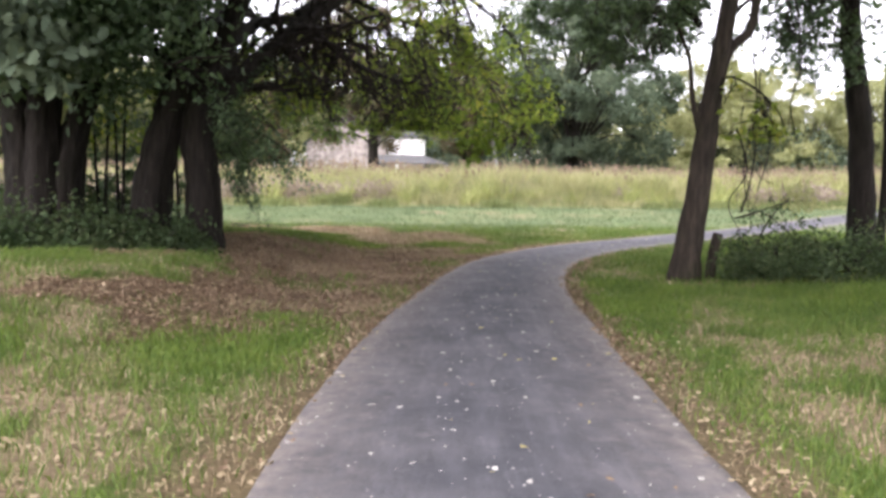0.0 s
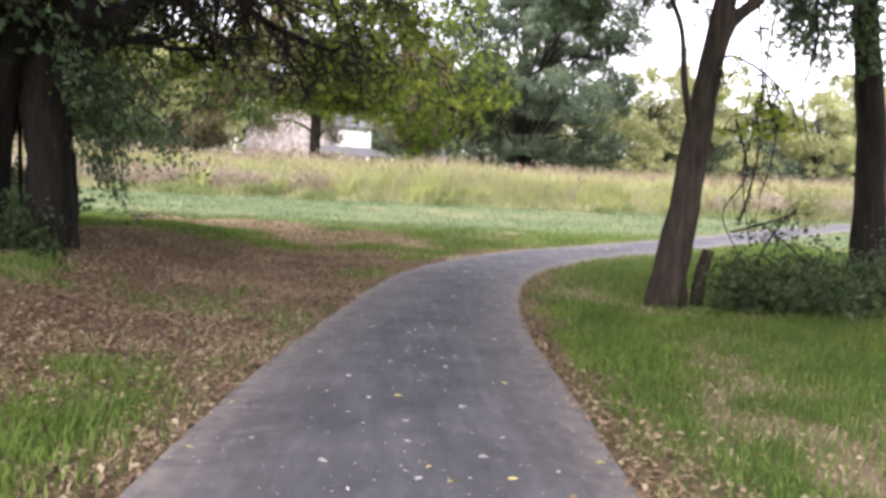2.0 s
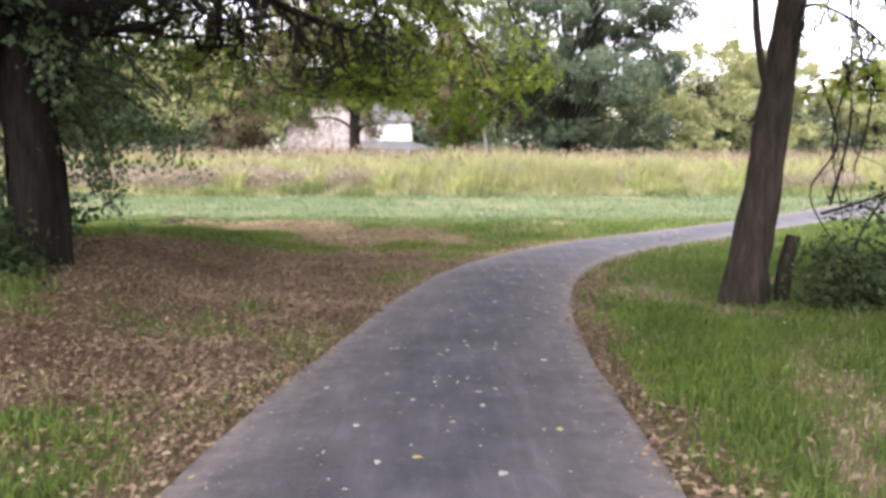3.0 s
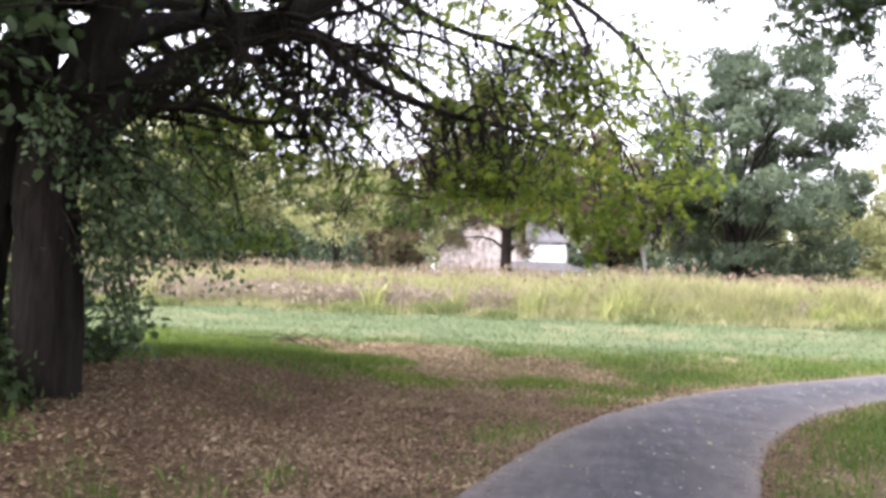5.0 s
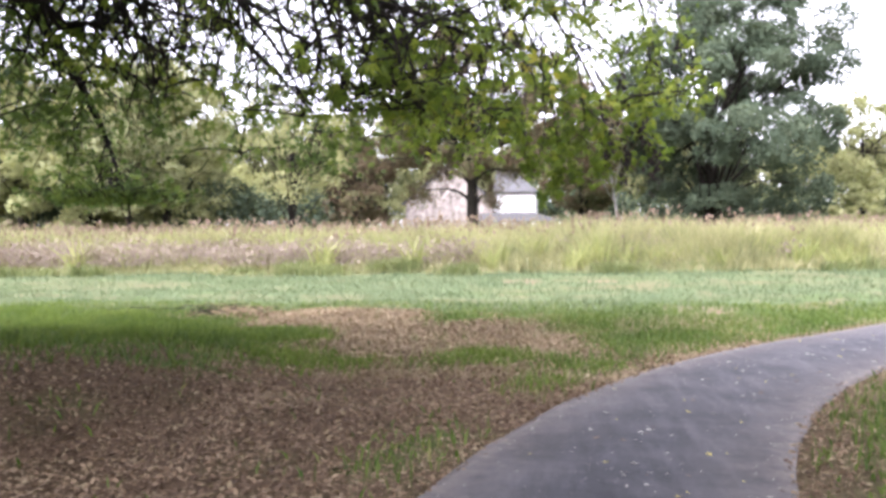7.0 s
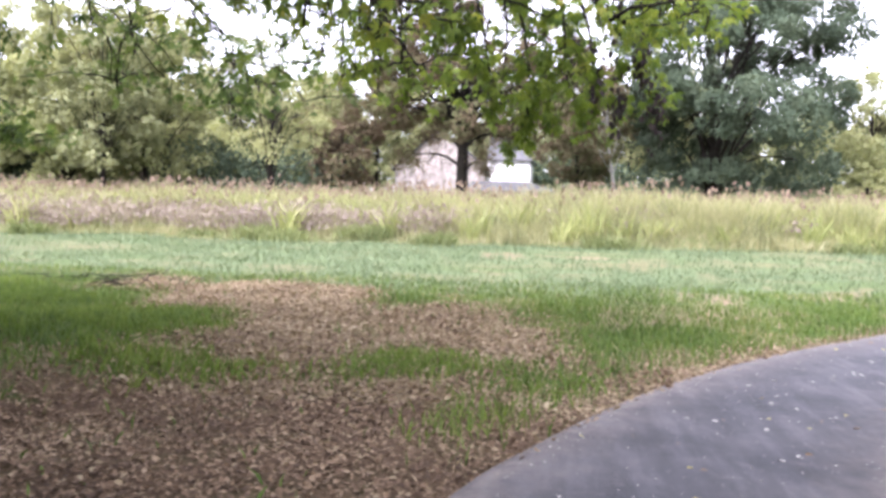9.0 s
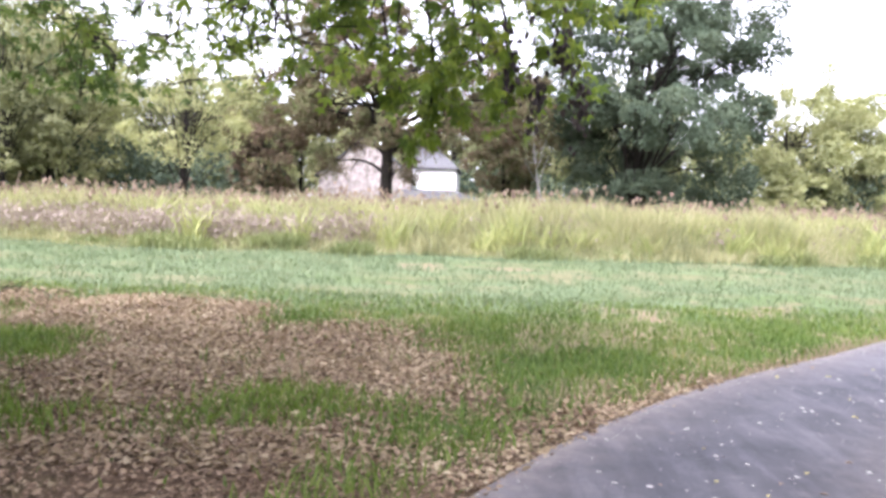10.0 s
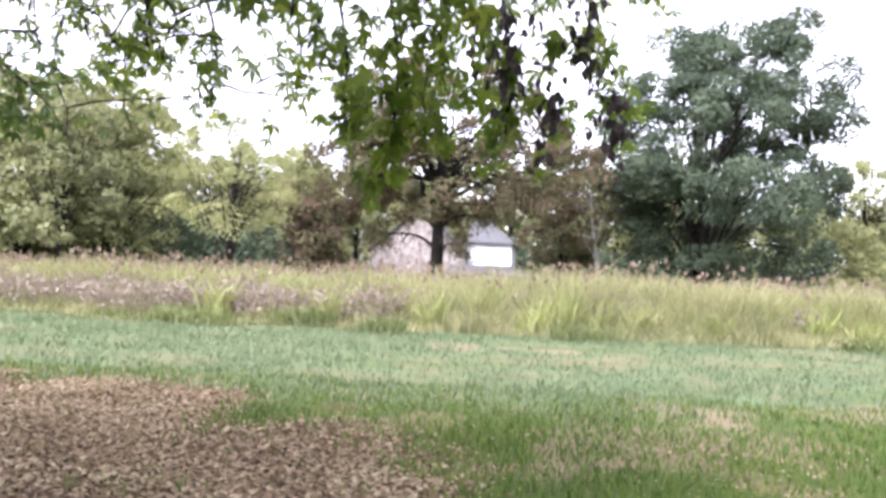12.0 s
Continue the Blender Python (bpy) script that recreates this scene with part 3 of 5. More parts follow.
# browning tree before the house
walnut = crown_tree("walnut_tree", (-6.7, 73, 1.7), 8.0, 0.6, (0.3, 0, 11.4), (10.4, 7.4, 5.9), MAT_BARK, MAT_LEAF_BROWN, "tall tree with browning leaves and dark trunk before the house", clusters=120, per=400, leaf=0.26, puff=1.35, seed=5, limbs=70, hollow=0.5, lobes=0.3, low=0.62, spread=0.26)


# ---------------------------------------------------------------- the house beyond the field
def box(bm, lo, hi):
    lo, hi = Vector(lo), Vector(hi)
    vs = [bm.verts.new((x, y, z)) for x in (lo.x, hi.x) for y in (lo.y, hi.y) for z in (lo.z, hi.z)]
    for a, b, c, d in ((0, 1, 3, 2), (4, 6, 7, 5), (0, 4, 5, 1), (2, 3, 7, 6), (0, 2, 6, 4), (1, 5, 7, 3)):
        bm.faces.new((vs[a], vs[b], vs[c], vs[d]))


def prism(bm, ring, y0, y1):
    """A solid whose outline in x and z runs from y0 to y1."""
    a = [bm.verts.new((x, y0, z)) for x, z in ring]
    b = [bm.verts.new((x, y1, z)) for x, z in ring]
    bm.faces.new(a)
    bm.faces.new(b[::-1])
    for k in range(len(ring)):
        j = (k + 1) % len(ring)
        bm.faces.new((a[j], a[k], b[k], b[j]))


def slab(bm, corners, thick):
    a = [bm.verts.new(c) for c in corners]
    b = [bm.verts.new((c[0], c[1], c[2] - thick)) for c in corners]
    bm.faces.new(a)
    bm.faces.new(b[::-1])
    n = len(a)
    for k in range(n):
        j = (k + 1) % n
        bm.faces.new((a[j], a[k], b[k], b[j]))


def build_house():
    h = thing("house", (-11.8, 93.0, 2.7), "pale stone gabled house with white-boarded wing and grey shingle roofs", "house")
    w, dep, eave, ridge = 4.8, 10.0, 4.4, 8.35
    bm = bmesh.new()
    prism(bm, [(-w, -0.5), (w, -0.5), (w, eave), (0, ridge), (-w, eave)], 0, dep)
    part("wall", bm, MAT_STONE, h, "pale mottled fieldstone walls")
    for sx in (-1, 1):
        bm = bmesh.new()
        slab(bm, [(0, -0.35, ridge + 0.22), (0, dep + 0.35, ridge + 0.22), (sx * (w + 0.4), dep + 0.35, eave - 0.12), (sx * (w + 0.4), -0.35, eave - 0.12)], 0.16)
        part("roof", bm, MAT_SLATE, h)
    # the wing: stone below, boards above, a hipped roof
    x0, x1, y0, y1, top = w + 0.01, 9.3, 1.0, 8.0, 5.3
    bm = bmesh.new()
    box(bm, (x0, y0 + 0.06, -0.5), (x1, y1, 3.2))
    part("wing_wall", bm, MAT_STONE, h, "pale stone lower wall of the wing")
    k = 0
    while 3.2 + 0.2 * k < top:
        bm = bmesh.new()
        slab(bm, [(x0, y0, 3.39 + 0.2 * k), (x1 + 0.03, y0, 3.39 + 0.2 * k), (x1 + 0.03, y1, 3.39 + 0.2 * k), (x0, y1, 3.39 + 0.2 * k)], 0.185)
        part("board", bm, MAT_WHITE, h)
        k += 1
    rz, ym = 8.0, 0.5 * (y0 + y1)
    for corners in ([(x0, ym, rz), (x1 - 2.6, ym, rz), (x1 + 0.35, y0 - 0.35, top), (x0, y0 - 0.35, top)], [(x1 - 2.6, ym, rz), (x1 + 0.35, y1 + 0.35, top), (x1 + 0.35, y0 - 0.35, top)], [(x1 - 2.6, ym, rz), (x0, ym, rz), (x0, y1 + 0.35, top), (x1 + 0.35, y1 + 0.35, top)]):
        bm = bmesh.new()
        slab(bm, [(x, y, z + 0.16) for x, y, z in corners], 0.16)
        part("wing_roof", bm, MAT_SLATE, h)
    # the porch
    for corners in ([(3.4, -0.02, 3.1), (x1, -0.02, 3.1), (12.3, -2.4, 2.1), (3.0, -2.4, 2.1)], [(x1, -0.02, 3.1), (x1, y1, 3.1), (12.3, y1, 2.1), (12.3, -2.4, 2.1)]):
        bm = bmesh.new()
        slab(bm, corners, 0.14)
        part("porch_roof", bm, MAT_SLATE, h)
    for x, y in ((3.3, -2.2), (6.2, -2.2), (9.2, -2.2), (12.0, -2.2), (12.0, 2.6), (12.0, 7.6)):
        bm = bmesh.new()
        box(bm, (x - 0.09, y - 0.09, -0.5), (x + 0.09, y + 0.09, 2.02))
        part("porch_post", bm, MAT_WHITE, h)
    return h


build_house()


# ---------------------------------------------------------------- woods behind
def woodland(at, trunk_h, trunk_r, centre, radii, leaves, label, seed, clusters=54, sparse=1.0):
    return crown_tree("woodland_tree", at, trunk_h, trunk_r, centre, radii, MAT_BARK, leaves, label, "tree", "woods behind the field", clusters, int(250 * sparse), 0.36, 1.6, seed, (0.4, 0), 34, 0.2, 0.35)


WOODS = [
    woodland((-39.6, 76, 1.8), 5.0, 0.28, (0, 0, 11.6), (5.8, 5.2, 10.0), MAT_LEAF_WOODS, "slender leafy woodland tree behind the field", 21),
    woodland((-46, 79, 2.0), 4.0, 0.24, (0.3, 0, 9.8), (5.2, 5.0, 8.8), MAT_LEAF_PALE, "pale yellow-green woodland tree behind the field", 22),
    woodland((31.5, 97, 2.6), 6.0, 0.34, (0, 0, 9.6), (5.6, 5.0, 8.4), MAT_LEAF_PALE, "tall leafy woodland tree behind the field", 23, sparse=0.8),
]
crown_tree("slender_tree", (-19.6, 66, 1.5), 4.2, 0.26, (0.2, 0, 8.4), (5.2, 3.8, 4.6), MAT_BARK, MAT_LEAF_PALE, "slender sparse tree with dark crooked limbs at the field's edge", clusters=56, per=130, leaf=0.22, puff=1.15, seed=41, lean=(-0.2, 0), limbs=40, hollow=0.25, lobes=0.2, low=0.36, spread=0.22)
crown_tree("browning_tree", (2.4, 90, 2.4), 5.0, 0.3, (0, 0, 8.6), (4.2, 4.2, 7.6), MAT_BARK, MAT_LEAF_BROWN, "browning tree between the house and the oak", clusters=44, per=260, leaf=0.34, puff=1.4, seed=43, limbs=24, hollow=0.2)
crown_tree("browning_tree", (-19.8, 84, 2.2), 4.0, 0.3, (0, 0, 6.0), (3.6, 4.2, 5.2), MAT_BARK, MAT_LEAF_BROWN, "browning tree beside the stone house's gable", clusters=40, per=260, leaf=0.34, puff=1.3, seed=44, limbs=24, hollow=0.2)
wr = np.random.default_rng(3)
for x, y, s in [(x + wr.uniform(-1.5, 1.5), 79 + wr.uniform(-3, 6), wr.uniform(1.12, 1.38)) for x in np.arange(-92, -34, 6.5)] + \
               [(x + wr.uniform(-1.5, 1.5), 92 + wr.uniform(-3, 6), wr.uniform(0.75, 0.98)) for x in np.arange(-62, -17, 5.0)] + \
               [(x + wr.uniform(-2, 2), 112 + wr.uniform(-4, 8), wr.uniform(0.95, 1.15)) for x in np.arange(-76, 34, 6.5)] + \
               [(x + wr.uniform(-2, 2), 102 + wr.uniform(-3, 8), wr.uniform(0.8, 1.0)) for x in np.arange(37, 100, 6.0)]:
    src = WOODS[int(wr.integers(0, 3))]
    copy_thing(src, pose(x, y, float(lie(y)) - 0.1, 0, 0, wr.uniform(0, 360)) @ Matrix.Diagonal((s, s, s * wr.uniform(0.9, 1.1), 1)))


# ---------------------------------------------------------------- tall grass field
def blades(x, y, h, width, bend, segs=2, seed=0):
    """Bent tapering blades: two quads each and a point."""
    r = np.random.default_rng(seed)
    n = len(x)
    z = height(x, y)
    a = r.uniform(0, 2 * np.pi, n)
    b = r.uniform(0, 2 * np.pi, n)
    out = np.stack([np.cos(a), np.sin(a)], 1) * (bend * h)[:, None]
    wd = np.stack([np.cos(b), np.sin(b)], 1) * (width / 2)[:, None]
    root = np.column_stack([x, y, z])
    lv = []
    for u, w, k in ((0, 0.7, 0), (0.55, 1.0, 0.3), (1.0, 0.12, 1.0)):
        c = root + np.column_stack([out * k, h * u * (1 - 0.25 * u * np.minimum(bend, 1) ** 2)])
        off = np.column_stack([wd * w, np.zeros(n)])
        lv += [c - off, c + off]
    v = np.stack(lv, 1).reshape(-1, 3)
    base = (np.arange(n) * 6)[:, None, None]
    f = (np.array([(0, 1, 3, 2), (2, 3, 5, 4)])[None] + base).reshape(-1, 4)
    return v, f


def field_points(n, depth0, depth1, seed, lo=-48, hi=62):
    r = np.random.default_rng(seed)
    x = r.uniform(lo, hi, n)
    y = field_front(x) + r.uniform(depth0, depth1, n)
    ok = to_path(x, y) > 3.0
    return x[ok], y[ok], r


def tufts(x, y):
    """How tall the meadow stands: lumpy, in clumps of a metre or two."""
    return 0.42 + 0.6 * drift2(x, y, 0.45, 1) + 0.25 * drift(x, y, 1.5, 3) + 0.14 * smooth_step(0.58, 0.75, drift(x, 0.6 * y, 0.22, 4))


def purple(x, y):
    """How far the hazy purplish grass stands before the yellow, 0 to 1."""
    return smooth_step(0.44, 0.62, drift2(x, y * 0.4, 0.16, 5) + 0.55 * smooth_step(0, -6, x)) * smooth_step(3.6, 2.4, y - field_front(x) + 1.5 * (drift(x, y, 0.5, 0) - 0.5))


x, y, r = field_points(120000, 0.0, 9.0, 31)
front = smooth_step(-0.2, 3.0, y - field_front(x) + 1.6 * (drift(x, y, 0.6, 5) - 0.5))
h = (0.3 + 1.75 * front) * tufts(x, y) * r.uniform(0.7, 1.15, len(x)) * (1 - 0.35 * purple(x, y))
v, f = blades(x, y, h, np.full(len(x), 0.03) + 0.025 * r.random(len(x)), r.uniform(0.1, 0.8, len(x)), seed=32)
tagged(part_np("tall_grass", v, f, MAT_TALL), "tall yellow-green meadow grass beyond the mown lawn", "tall grass", kind="stuff")
x, y, r = field_points(60000, 9.0, 42.0, 33, -60, 80)
h = 2.0 * tufts(x, y) * r.uniform(0.7, 1.1, len(x))
v, f = blades(x, y, h, np.full(len(x), 0.06), r.uniform(0.1, 0.6, len(x)), seed=34)
tagged(part_np("far_tall_grass", v, f, MAT_TALL), "tall meadow grass deep in the field", "tall grass", kind="stuff")
x, y, r = field_points(15000, 2.2, 30.0, 35, -60, 80)
z = height(x, y) + 2.0 * tufts(x, y) * r.uniform(0.82, 1.2, len(x))
v, f = scatter(KITE, np.column_stack([x, y, z]), np.column_stack([r.normal(0, 0.25, (len(x), 2)), np.ones(len(x))]), r.uniform(0.12, 0.28, len(x)))
tagged(part_np("grass_seed_heads", v, f, MAT_SEED), "tan and purplish seed heads over the meadow", "seed heads", kind="stuff")
x, y, r = field_points(150000, 0.9, 4.2, 36)
ok = r.random(len(x)) < 0.6 * purple(x, y)
x, y = x[ok], y[ok]
z = height(x, y) + 0.3 + r.random(len(x)) * (0.45 + 0.24 * (y - field_front(x)))
v, f = scatter(KITE, np.column_stack([x, y, z]), np.column_stack([r.normal(0, 0.6, (len(x), 2)), np.ones(len(x))]), r.uniform(0.08, 0.2, len(x)))
tagged(part_np("purple_grass_haze", v, f, MAT_PURPLE), "hazy purplish grass seed heads along the meadow edge", "seed heads", kind="stuff")
r = np.random.default_rng(38)
cx = r.uniform(-40, 50, 420)
cy = field_front(cx) + r.uniform(0.3, 7.0, 420)
ok = (to_path(cx, cy) > 3.5) & (r.random(420) > 0.8 * purple(cx, cy))
cx, cy = cx[ok], cy[ok]
tall = r.uniform(0.8, 1.9, len(cx)) * (0.65 + 0.35 * smooth_step(0, 2.5, cy - field_front(cx)))
per = 70
k = np.repeat(np.arange(len(cx)), per)
x, y = cx[k] + r.normal(0, 0.22, len(k)), cy[k] + r.normal(0, 0.22, len(k))
v, f = blades(x, y, (tall[k] + 0.25) * r.uniform(0.45, 1.1, len(k)), r.uniform(0.035, 0.075, len(k)), r.uniform(0.15, 0.75, len(k)), seed=39)
tagged(part_np("meadow_weeds", v, f, MAT_WEED), "arching pale yellow-green tufts among the meadow grass", "tall grass", kind="stuff")
r = np.random.default_rng(48)
cx = r.uniform(-30, 40, 46)
cy = field_front(cx) + r.uniform(-0.6, 1.6, 46)
ok = to_path(cx, cy) > 3.5
cx, cy = cx[ok], cy[ok]
k = np.repeat(np.arange(len(cx)), 260)
wide, tall = r.uniform(0.3, 0.95, len(cx)), r.uniform(0.3, 0.75, len(cx))
x, y = cx[k] + r.normal(0, 1, len(k)) * wide[k] * 0.6, cy[k] + r.normal(0, 0.25, len(k))
v, f = blades(x, y, tall[k] * r.uniform(0.4, 1.1, len(k)), r.uniform(0.03, 0.06, len(k)), r.uniform(0.2, 0.9, len(k)), seed=49)
tagged(part_np("front_tufts", v, f, MAT_TUFT), "low dense olive-green tufts along the meadow's front", "tall grass", kind="stuff")
# undergrowth below the woods
r = np.random.default_rng(46)
x = r.uniform(-95, 95, 44000)
y = np.where(x < -14, 84, np.where(x < 32, 104, 100)) + r.uniform(0, 6, len(x))
ok = (np.abs(x + 11) > 8) | (y > 104)
x, y = x[ok], y[ok]
z = lie(y) + r.random(len(x)) * (3.0 + 6.0 * drift2(x, y, 0.22, 4))
v, f = scatter(KITE, np.column_stack([x, y, z]), r.normal(0, 1, (len(x), 3)), r.uniform(0.35, 0.7, len(x)))
tagged(part_np("woodland_understory", v, f, MAT_LEAF_OAK), "dark leafy understory along the foot of the woods", "undergrowth", kind="stuff")

r = np.random.default_rng(47)
x = r.uniform(-150, 150, 46000)
y = 134 + r.uniform(0, 10, len(x))
z = lie(y) + r.random(len(x)) ** 0.8 * (9.0 + 9.0 * drift2(x, 0.2 * y, 0.09, 2))
v, f = scatter(KITE, np.column_stack([x, y, z]), r.normal(0, 1, (len(x), 3)), r.uniform(0.7, 1.3, len(x)), np.column_stack([r.normal(0, 0.5, len(x)), r.normal(-0.8, 0.4, len(x)), r.normal(0.5, 0.4, len(x))]))
tagged(part_np("far_woods", v, f, MAT_LEAF_WOODS), "hazy green woods far behind the field", "woods", kind="stuff")


# ---------------------------------------------------------------- near trees
def twigs(tubes, start, way, length, radius, r, droop, wander=0.22, steps=7, floor_z=-9.0):
    """One wandering, drooping twig; returns its points."""
    p, d = np.array(start, float), np.array(way, float)
    d /= np.linalg.norm(d)
    out = [p.copy()]
    for _ in range(steps):
        d = d + r.normal(0, wander, 3) + (0, 0, -droop)
        if p[2] < floor_z + 0.35:
            d[2] = abs(d[2]) * 0.3
        d /= np.linalg.norm(d)
        p = p + d * length / steps
        out.append(p.copy())
    out = np.array(out)
    tubes.add(out, radius * np.linspace(1, 0.22, len(out)))
    return out


def hanging_limb(parent, run, radius, r, origin, branch_n=22, length=(1.0, 2.6), droop=0.16, leaf_mat=None, leaves=2000, leaf=(0.09, 0.16), leaf_from=0.3, bias=(0, 0, -0.4), low=2.2):
    """A limb with drooping branches and twigs, and leaves towards its far end."""
    run = curve_through(run, 26) - origin
    lt = Tubes(8)
    girth = radius * np.interp(np.linspace(0, 1, 26), [0, 0.3, 0.7, 1], [1, 0.72, 0.4, 0.08])
    lt.add(run, girth, 0.05)
    lt.build("limb", MAT_BARK, parent)
    tw = Tubes(4)
    tips = []
    for k in range(branch_n):
        u = r.uniform(0.12, 1.0)
        a = run[min(25, int(u * 25))]
        fwd = run[min(25, int(u * 25) + 1)] - run[max(0, int(u * 25) - 1)]
        fwd /= np.linalg.norm(fwd) + 1e-9
        way = fwd * r.uniform(0.1, 0.9) + r.normal(0, 0.65, 3) + np.array(bias)
        br = twigs(tw, a, way, r.uniform(*length), min(radius * r.uniform(0.14, 0.3), 0.6 * girth[int(u * 25)]), r, droop, 0.32, 9, low - origin[2])
        for _ in range(5):
            s = br[r.integers(2, 9)]
            tg = twigs(tw, s, r.normal(0, 0.7, 3) + (0, 0, -0.5), r.uniform(0.4, 1.1) * length[1] * 0.5, max(0.013, radius * 0.1), r, droop * 1.3, 0.25, 6, low - origin[2])
            for _ in range(1):
                s2 = tg[r.integers(2, 6)]
                tips.append((u, twigs(tw, s2, r.normal(0, 0.7, 3) + (0, 0, -0.4), r.uniform(0.25, 0.6), max(0.008, radius * 0.05), r, droop, 0.25, 4, low - origin[2])))
            tips.append((u, tg))
    tagged(tw.build("twig_spray", MAT_TWIG, parent), kind="stuff")
    picks = [t for u, t in tips if u >= leaf_from] or [t for _, t in tips]
    at = np.array([picks[r.integers(0, len(picks))][-int(r.integers(1, 5))] for _ in range(leaves)])
    at = at + r.normal(0, 0.06, (leaves, 3))
    way = r.normal(0, 0.7, (leaves, 3)) + (0, 0, -0.9)
    v, f = scatter(LOBED, at, way, r.uniform(leaf[0], leaf[1], leaves) * 1.35)
    part_np("foliage", v, f, leaf_mat or MAT_LEAF_NEAR, parent)


def trunk_of(parent, runs, material=MAT_BARK, lumpy=0.06, name="trunk"):
    flare = 0.45 if name == "trunk" else 0.0
    for ctrl, r0, r1 in runs:
        tb = Tubes(26 if name == "trunk" else 12)
        p = curve_through(ctrl, 22)
        u = np.linspace(0, 1, 22)
        tb.add(p, r1 + (r0 - r1) * (1 - u) ** 0.9 + r0 * flare * np.exp(-u * 16), lumpy)
        tb.build(name, material, parent)


def leaf_cloud(parent, centre, radii, n, size, r, material, name="foliage", shape=LEAF, clusters=40, puff=0.3):
    c = crown_points(clusters, centre, radii, 0.2, 0.4, int(r.integers(0, 9999)))
    at = np.repeat(c, n // clusters, 0)
    at = at + r.normal(0, puff, at.shape)
    v, f = scatter(shape, at, r.normal(0, 0.8, at.shape) + (0, 0, -0.6), r.uniform(0.6, 1.3, len(at)) * size)
    return part_np(name, v, f, material, parent)


# low side boughs of the browning tree
wn_r = np.random.default_rng(16)
for bx, by, bz, rx, rz, n in ((-3.9, -1.0, 4.9, 1.7, 0.9, 900), (-2.6, -0.8, 6.2, 1.5, 0.9, 600), (2.0, -1.0, 4.3, 1.0, 1.3, 700), (3.4, -0.6, 6.4, 1.6, 0.9, 700)):
    tb = Tubes(5)
    run = curve_through([(0, 0, bz - 0.9), (0.4 * bx, 0.4 * by, bz + 0.1), (bx, by, bz + 0.1)], 9)
    tb.add(run, np.linspace(0.16, 0.04, 9))
    for _ in range(16):
        twigs(tb, run[wn_r.integers(4, 9)], wn_r.normal(0, 0.8, 3) + (0, 0, -0.2), wn_r.uniform(0.6, 1.5), 0.03, wn_r, 0.08)
    tb.build("bough", MAT_BARK, walnut)
    leaf_cloud(walnut, (bx, by, bz), (rx, 1.0, rz), n, 0.2, wn_r, MAT_LEAF_BROWN, clusters=26, puff=0.3)

# the spreading tree whose limb hangs over the lawn
nr = np.random.default_rng(17)
C0 = np.array([-4.18, 13.4, 0.45])
spread = thing("spreading_tree", tuple(C0), "old spreading tree with dark trunk and drooping limbs over the lawn", "tree")
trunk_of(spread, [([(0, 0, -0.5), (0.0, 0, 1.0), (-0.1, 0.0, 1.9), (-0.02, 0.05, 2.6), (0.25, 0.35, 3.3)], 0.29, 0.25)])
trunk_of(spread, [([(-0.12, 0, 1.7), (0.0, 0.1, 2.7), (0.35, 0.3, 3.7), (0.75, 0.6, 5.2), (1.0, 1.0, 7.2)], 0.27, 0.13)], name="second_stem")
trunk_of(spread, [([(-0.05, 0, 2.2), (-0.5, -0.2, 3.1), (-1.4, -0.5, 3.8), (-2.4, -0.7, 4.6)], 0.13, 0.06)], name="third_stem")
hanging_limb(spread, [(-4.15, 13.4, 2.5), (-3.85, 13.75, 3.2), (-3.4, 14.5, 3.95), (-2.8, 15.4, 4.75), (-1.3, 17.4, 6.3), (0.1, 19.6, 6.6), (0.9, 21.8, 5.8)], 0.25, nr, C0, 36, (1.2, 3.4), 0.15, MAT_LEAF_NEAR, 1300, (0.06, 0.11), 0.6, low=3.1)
hanging_limb(spread, [(-3.9, 13.6, 3.9), (-3.6, 15.9, 4.9), (-2.6, 18.6, 5.2), (-1.6, 21.0, 4.8), (-0.9, 22.8, 4.3)], 0.14, nr, C0, 36, (1.0, 2.8), 0.15, MAT_LEAF_NEAR, 1500, (0.05, 0.1), 0.2, low=3.0)
hanging_limb(spread, [(-4.2, 13.4, 3.8), (-5.2, 16.2, 4.9), (-6.0, 19.4, 4.8), (-6.6, 21.8, 3.7), (-6.9, 23.2, 2.3)], 0.15, nr, C0, 34, (1.0, 2.6), 0.14, MAT_LEAF_MID, 3000, (0.05, 0.1), 0.2)
hanging_limb(spread, [(-4.1, 13.4, 4.2), (-4.4, 16.2, 5.2), (-4.2, 19.2, 5.3), (-3.8, 21.8, 4.7), (-3.4, 23.6, 4.0)], 0.13, nr, C0, 32, (1.0, 2.6), 0.14, MAT_LEAF_MID, 1800, (0.05, 0.11), 0.2, low=2.8)
hanging_limb(spread, [(-1.3, 17.4, 6.2), (0.3, 18.7, 6.2), (1.7, 20.6, 5.6), (2.4, 22.4, 4.9)], 0.07, nr, C0, 20, (0.9, 2.3), 0.15, MAT_LEAF_NEAR, 800, (0.06, 0.11), 0.4, low=3.2)
hanging_limb(spread, [(-2.9, 15.2, 4.6), (-2.55, 15.5, 4.55), (-1.95, 15.9, 4.1), (-1.1, 16.6, 3.85), (-0.3, 17.6, 3.85), (0.5, 18.8, 3.7)], 0.1, nr, C0, 40, (0.8, 2.0), 0.15, MAT_LEAF_NEAR, 700, (0.06, 0.11), 0.55, low=2.6)
hanging_limb(spread, [(-2.9, 15.2, 4.9), (-2.25, 16.5, 5.57), (-1.31, 18.0, 5.47), (0.11, 19.5, 5.39), (1.74, 21.0, 5.0)], 0.085, nr, C0, 46, (0.8, 2.2), 0.16, MAT_LEAF_NEAR, 1500, (0.05, 0.1), 0.3, low=2.7)
